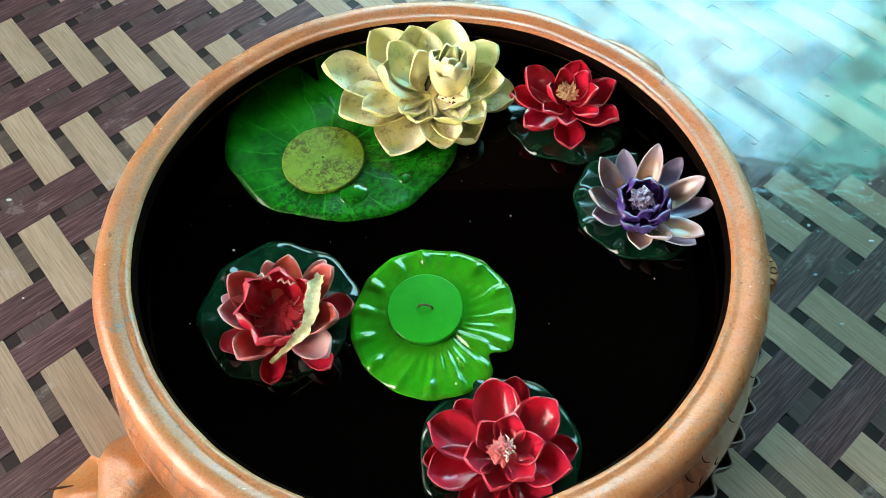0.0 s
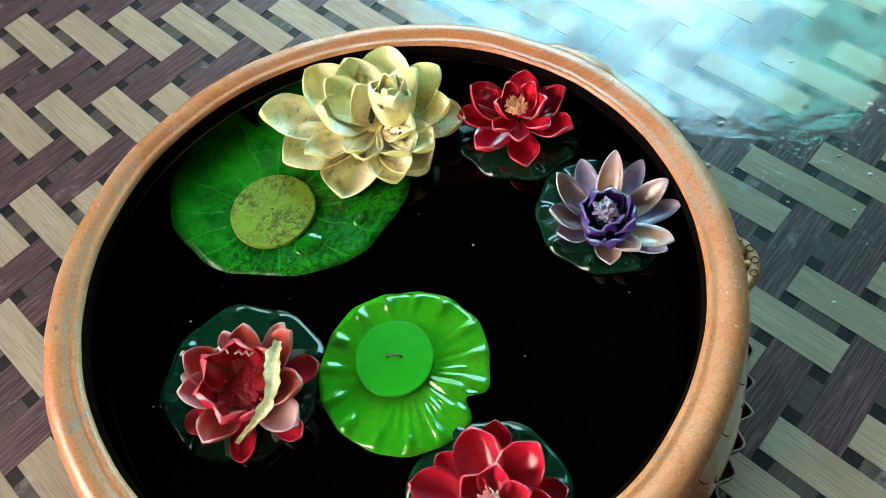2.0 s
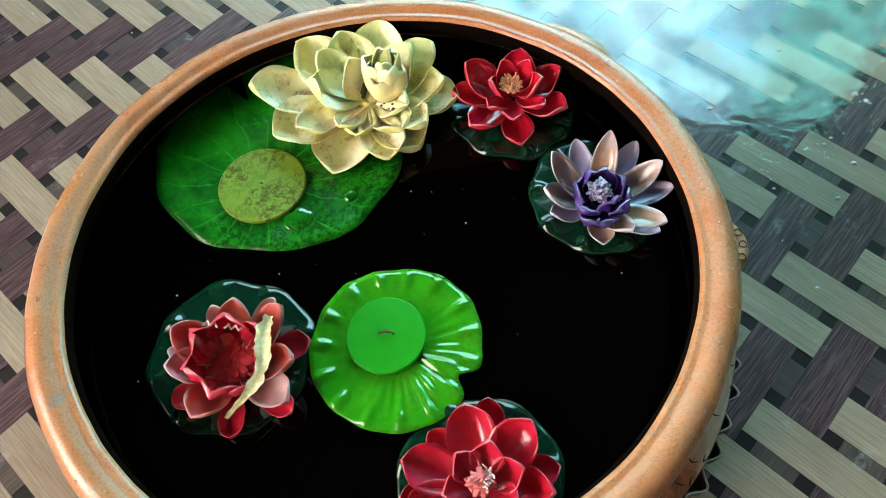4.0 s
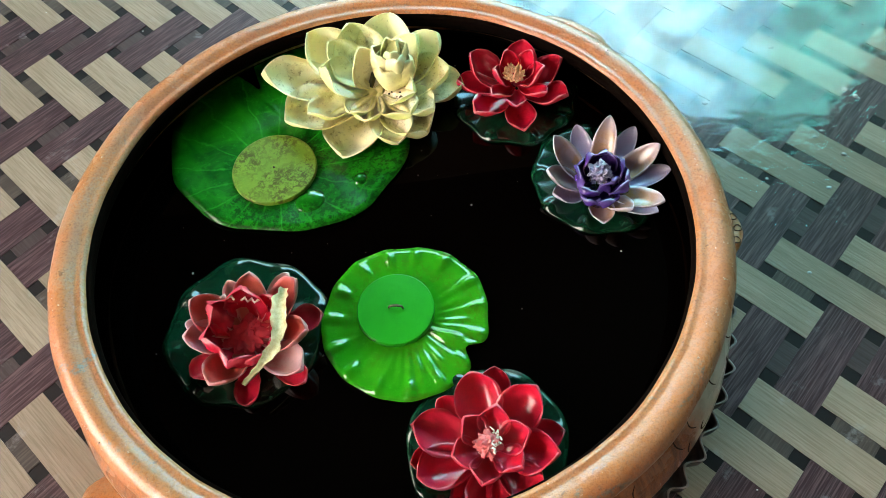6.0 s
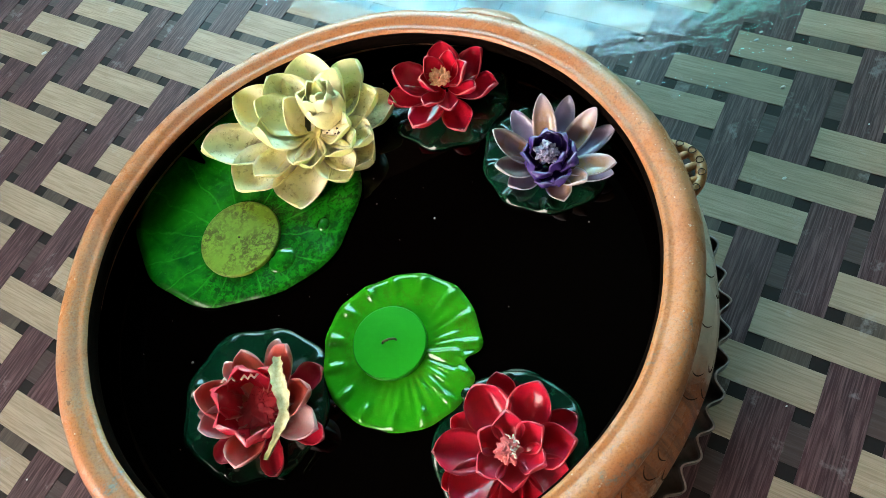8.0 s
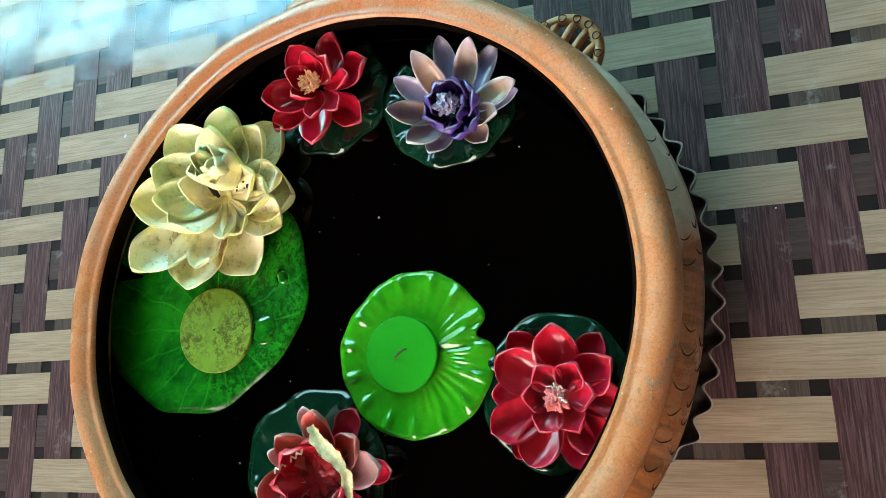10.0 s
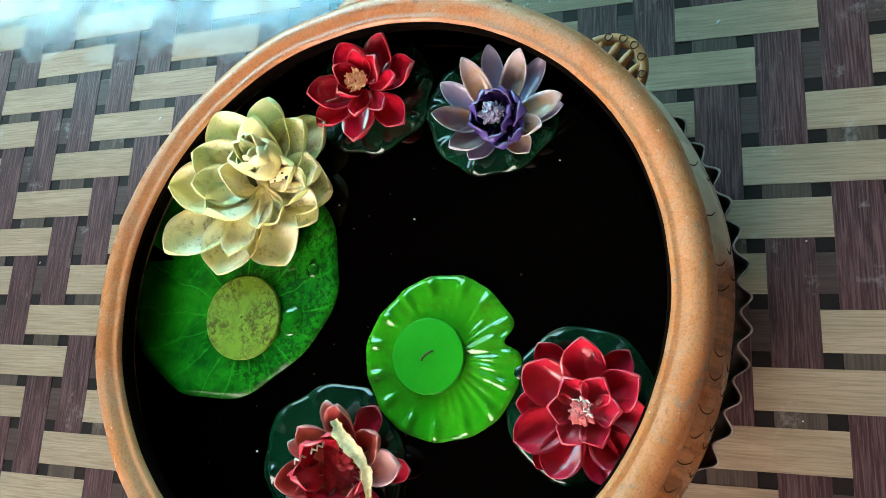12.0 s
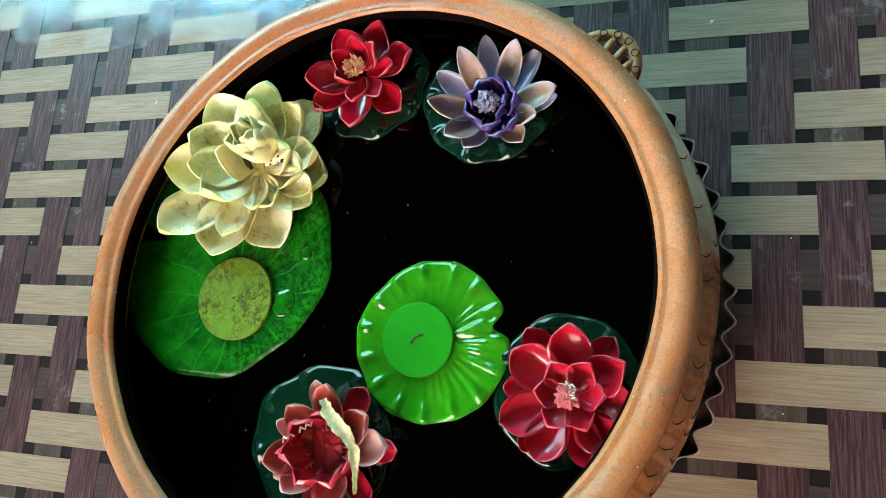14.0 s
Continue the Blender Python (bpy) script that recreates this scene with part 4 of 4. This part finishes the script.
bumps2 = lump("blister", (0, 0, 0), (.006, .005, .0022), 60, M_BLISTER, 9.0, .1)
blister2 = part("blister", bumps2, big, "raised glossy blister on the leaf")
blister2.location = (.052, -.052, .0024)

# bright leaf
bright = thing("lily_pad", "bright lime green plastic lily pad with a smooth disc", "lily pad", (-.006, -.047, WATER))
here = Matrix.Translation((.006, .047, -WATER))
sit(part("leaf", pad_mesh("leaf", (-.004, -.048), .0560, .1225, M_GREENPAD, notch=-36, depth=.20, waves=15, ruffle=.0021, phase=0.9, uneven=.05, curl=.0008, ribs=.0016, lobes=.006, slit=.13), bright), here)
disc = part("disc", disc_mesh("disc", .0262, -.001, .0034, M_GREENDISC), bright, "smooth green centre disc")
disc.location = (-.004, .006, .0045)
wv, wf = [], []
tube(wv, wf, [Vector((-.0045, .001, .0036)), Vector((-.0035, .001, .0062)), Vector((.001, .0005, .0068)), Vector((.0045, -.0005, .0060)), Vector((.005, -.0008, .0036))], [.0008, .0008, .0009, .0008, .0008], 7)
part("wire_loop", mesh("wire_loop", wv, wf, M_STEM), disc, "flat dark wire loop")

# dried leaf across the pink flower
lv, lf, n = [], [], 26
p0, p1 = Vector((-.0765, -.031, .1585)), Vector((-.1015, -.088, .1500))
for side in (0, 1):
    for k in range(n + 1):
        s = k / n
        p = p0.lerp(p1, s) + Vector((.007 * math.sin(s * 3.3) - .003 * math.sin(s * 7), 0, .0035 * math.sin(s * 3.1)))
        w = .0062 * math.sin(math.pi * min(1, s * 0.80 + 0.10)) ** 0.8 * (1 - 0.55 * s)
        across = Vector((.92, -.38, 0))
        for t in (-1, -0.4, 0.4, 1):
            q = p + across * (w * t * (1.1 + 0.75 * noise.noise((s * 9, t * 2, 1)) + 0.55 * noise.noise((s * 33, t * 3, 5)))) + Vector((0, 0, .0026 * (t * t) + .0018 * noise.noise((s * 6, t * 3, 2)) - side * .0006))
            lv.append(q)
for k in range(n):
    for t in range(3):
        a, b = k * 4 + t, (k + 1) * 4 + t
        o = 4 * (n + 1)
        lf += [(a, a + 1, b + 1, b), (o + a, o + b, o + b + 1, o + a + 1)]
    for t in (0, 3):
        a, b, o = k * 4 + t, (k + 1) * 4 + t, 4 * (n + 1)
        lf.append((a, b, o + b, o + a))
dry = new("dried_leaf", mesh("dried_leaf", lv, lf, M_DRYLEAF))
tagged(dry, "curled pale yellow dried leaf lying across the pink flower", "leaf")


# ---------------------------------------------------------------- dust on the water
wv, wf = [], []
rng = random.Random(33)
for _ in range(36):
    d, a = .185 * math.sqrt(rng.random()), rng.uniform(0, 6.283)
    x, y, s = d * math.cos(a) + POT[0], d * math.sin(a) + POT[1], .0003 + .0006 * rng.random() ** 3
    tube(wv, wf, [Vector((x, y, WATER - .0002)), Vector((x, y, WATER + s * 0.5)), Vector((x, y, WATER + s))], [s, s * 0.9, s * 0.3], 6)
tagged(new("floating_dust", mesh("floating_dust", wv, wf, M_SPECK)), "tiny pale specks of dust floating on the water", "dust", kind="stuff")


# ---------------------------------------------------------------- wet floor
dv, df = [], []
rng = random.Random(21)
spots = [(rng.gauss(.40, .08), rng.gauss(.18, .06)) for _ in range(46)] + [(rng.uniform(-.45, .6), rng.uniform(-.3, .7)) for _ in range(40)]
for x, y in spots:
    if math.hypot(x + .005, y - .006) < .27:
        continue
    s = .0006 + .0022 * rng.random() ** 3
    sx = s * rng.uniform(1, 1.8)
    b = len(dv)
    for ring, (k, h) in enumerate(((1.0, 0.0), (0.85, .45), (0.45, .8))):
        for q in range(9):
            w = 2 * math.pi * q / 9
            dv.append((x + sx * k * math.cos(w), y + s * k * math.sin(w), .0001 + h * s * .7))
    dv.append((x, y, .0001 + s * .63))
    for ring in range(2):
        for q in range(9):
            q2 = (q + 1) % 9
            df.append((b + ring * 9 + q, b + ring * 9 + q2, b + ring * 9 + 9 + q2, b + ring * 9 + 9 + q))
    df += [(b + 18 + q, b + 18 + (q + 1) % 9, b + 27) for q in range(9)]
tagged(new("water_drops", mesh("water_drops", dv, df, M_SPECK)), "small pale specks of grit and drops on the floor", "specks", kind="stuff")


# ---------------------------------------------------------------- woven strips
def strip_verts(length, width):
    """A flat strip with softened edges, its top at z = 0."""
    rows = []
    for inset, z in ((0.0, -.0009), (0.0, -.0002), (.0002, 0.0)):
        a, b = length / 2 - inset, width / 2 - inset
        rows += [(-a, -b, z), (a, -b, z), (a, b, z), (-a, b, z)]
    faces = [(8, 9, 10, 11)]
    for k in range(2):
        for q in range(4):
            q2 = (q + 1) % 4
            faces.append((k * 4 + q, k * 4 + q2, k * 4 + 4 + q2, k * 4 + 4 + q))
    return rows, faces


LIGHT_SHAPE = strip_verts(2 * PA + GAP_A, PB - GAP_B)
DARK_SHAPE = strip_verts(2 * PB + GAP_B, PA - GAP_A)
light_me = mesh("pale_strip", *LIGHT_SHAPE, M_LIGHT, smooth=False)
dark_me = mesh("dark_strip", *DARK_SHAPE, M_DARK, smooth=False)
TURN_A, TURN_B = math.atan2(A.y, A.x), math.atan2(B.y, B.x)
far = {"pale": ([], []), "dark": ([], [])}
for i in range(-60, 61):
    for j in range(-60, 61):
        for kind, ok, c, turn, me, shape in (
                ("pale", (i + j + 11) % 4 == 0, weave(i + 1, j + 0.5), TURN_A, light_me, LIGHT_SHAPE),
                ("dark", (i + j + 11) % 4 == 2, weave(i + 0.5, j + 1), TURN_B, dark_me, DARK_SHAPE)):
            if not ok or not (X0 + .07 < c.x < X1 - .07 and Y0 + .07 < c.y < Y1 - .07):
                continue
            if -.60 < c.x < .70 and -.40 < c.y < .85:
                ob = part(kind + "_strip", me, floor)
                ob.matrix_basis = pose(c.x, c.y, 0.0, 0, 0, math.degrees(turn))
            else:
                v, f = far[kind]
                b = len(v)
                m = pose(c.x, c.y, 0.0, 0, 0, math.degrees(turn))
                v += [m @ Vector(p) for p in shape[0]]
                f += [tuple(b + q for q in face) for face in shape[1]]
for kind, mt in (("pale", M_LIGHT), ("dark", M_DARK)):
    ob = part("further_" + kind + "_strips", mesh("further_strips", *far[kind], mt, smooth=False), floor)
    ob["kind"] = "stuff"
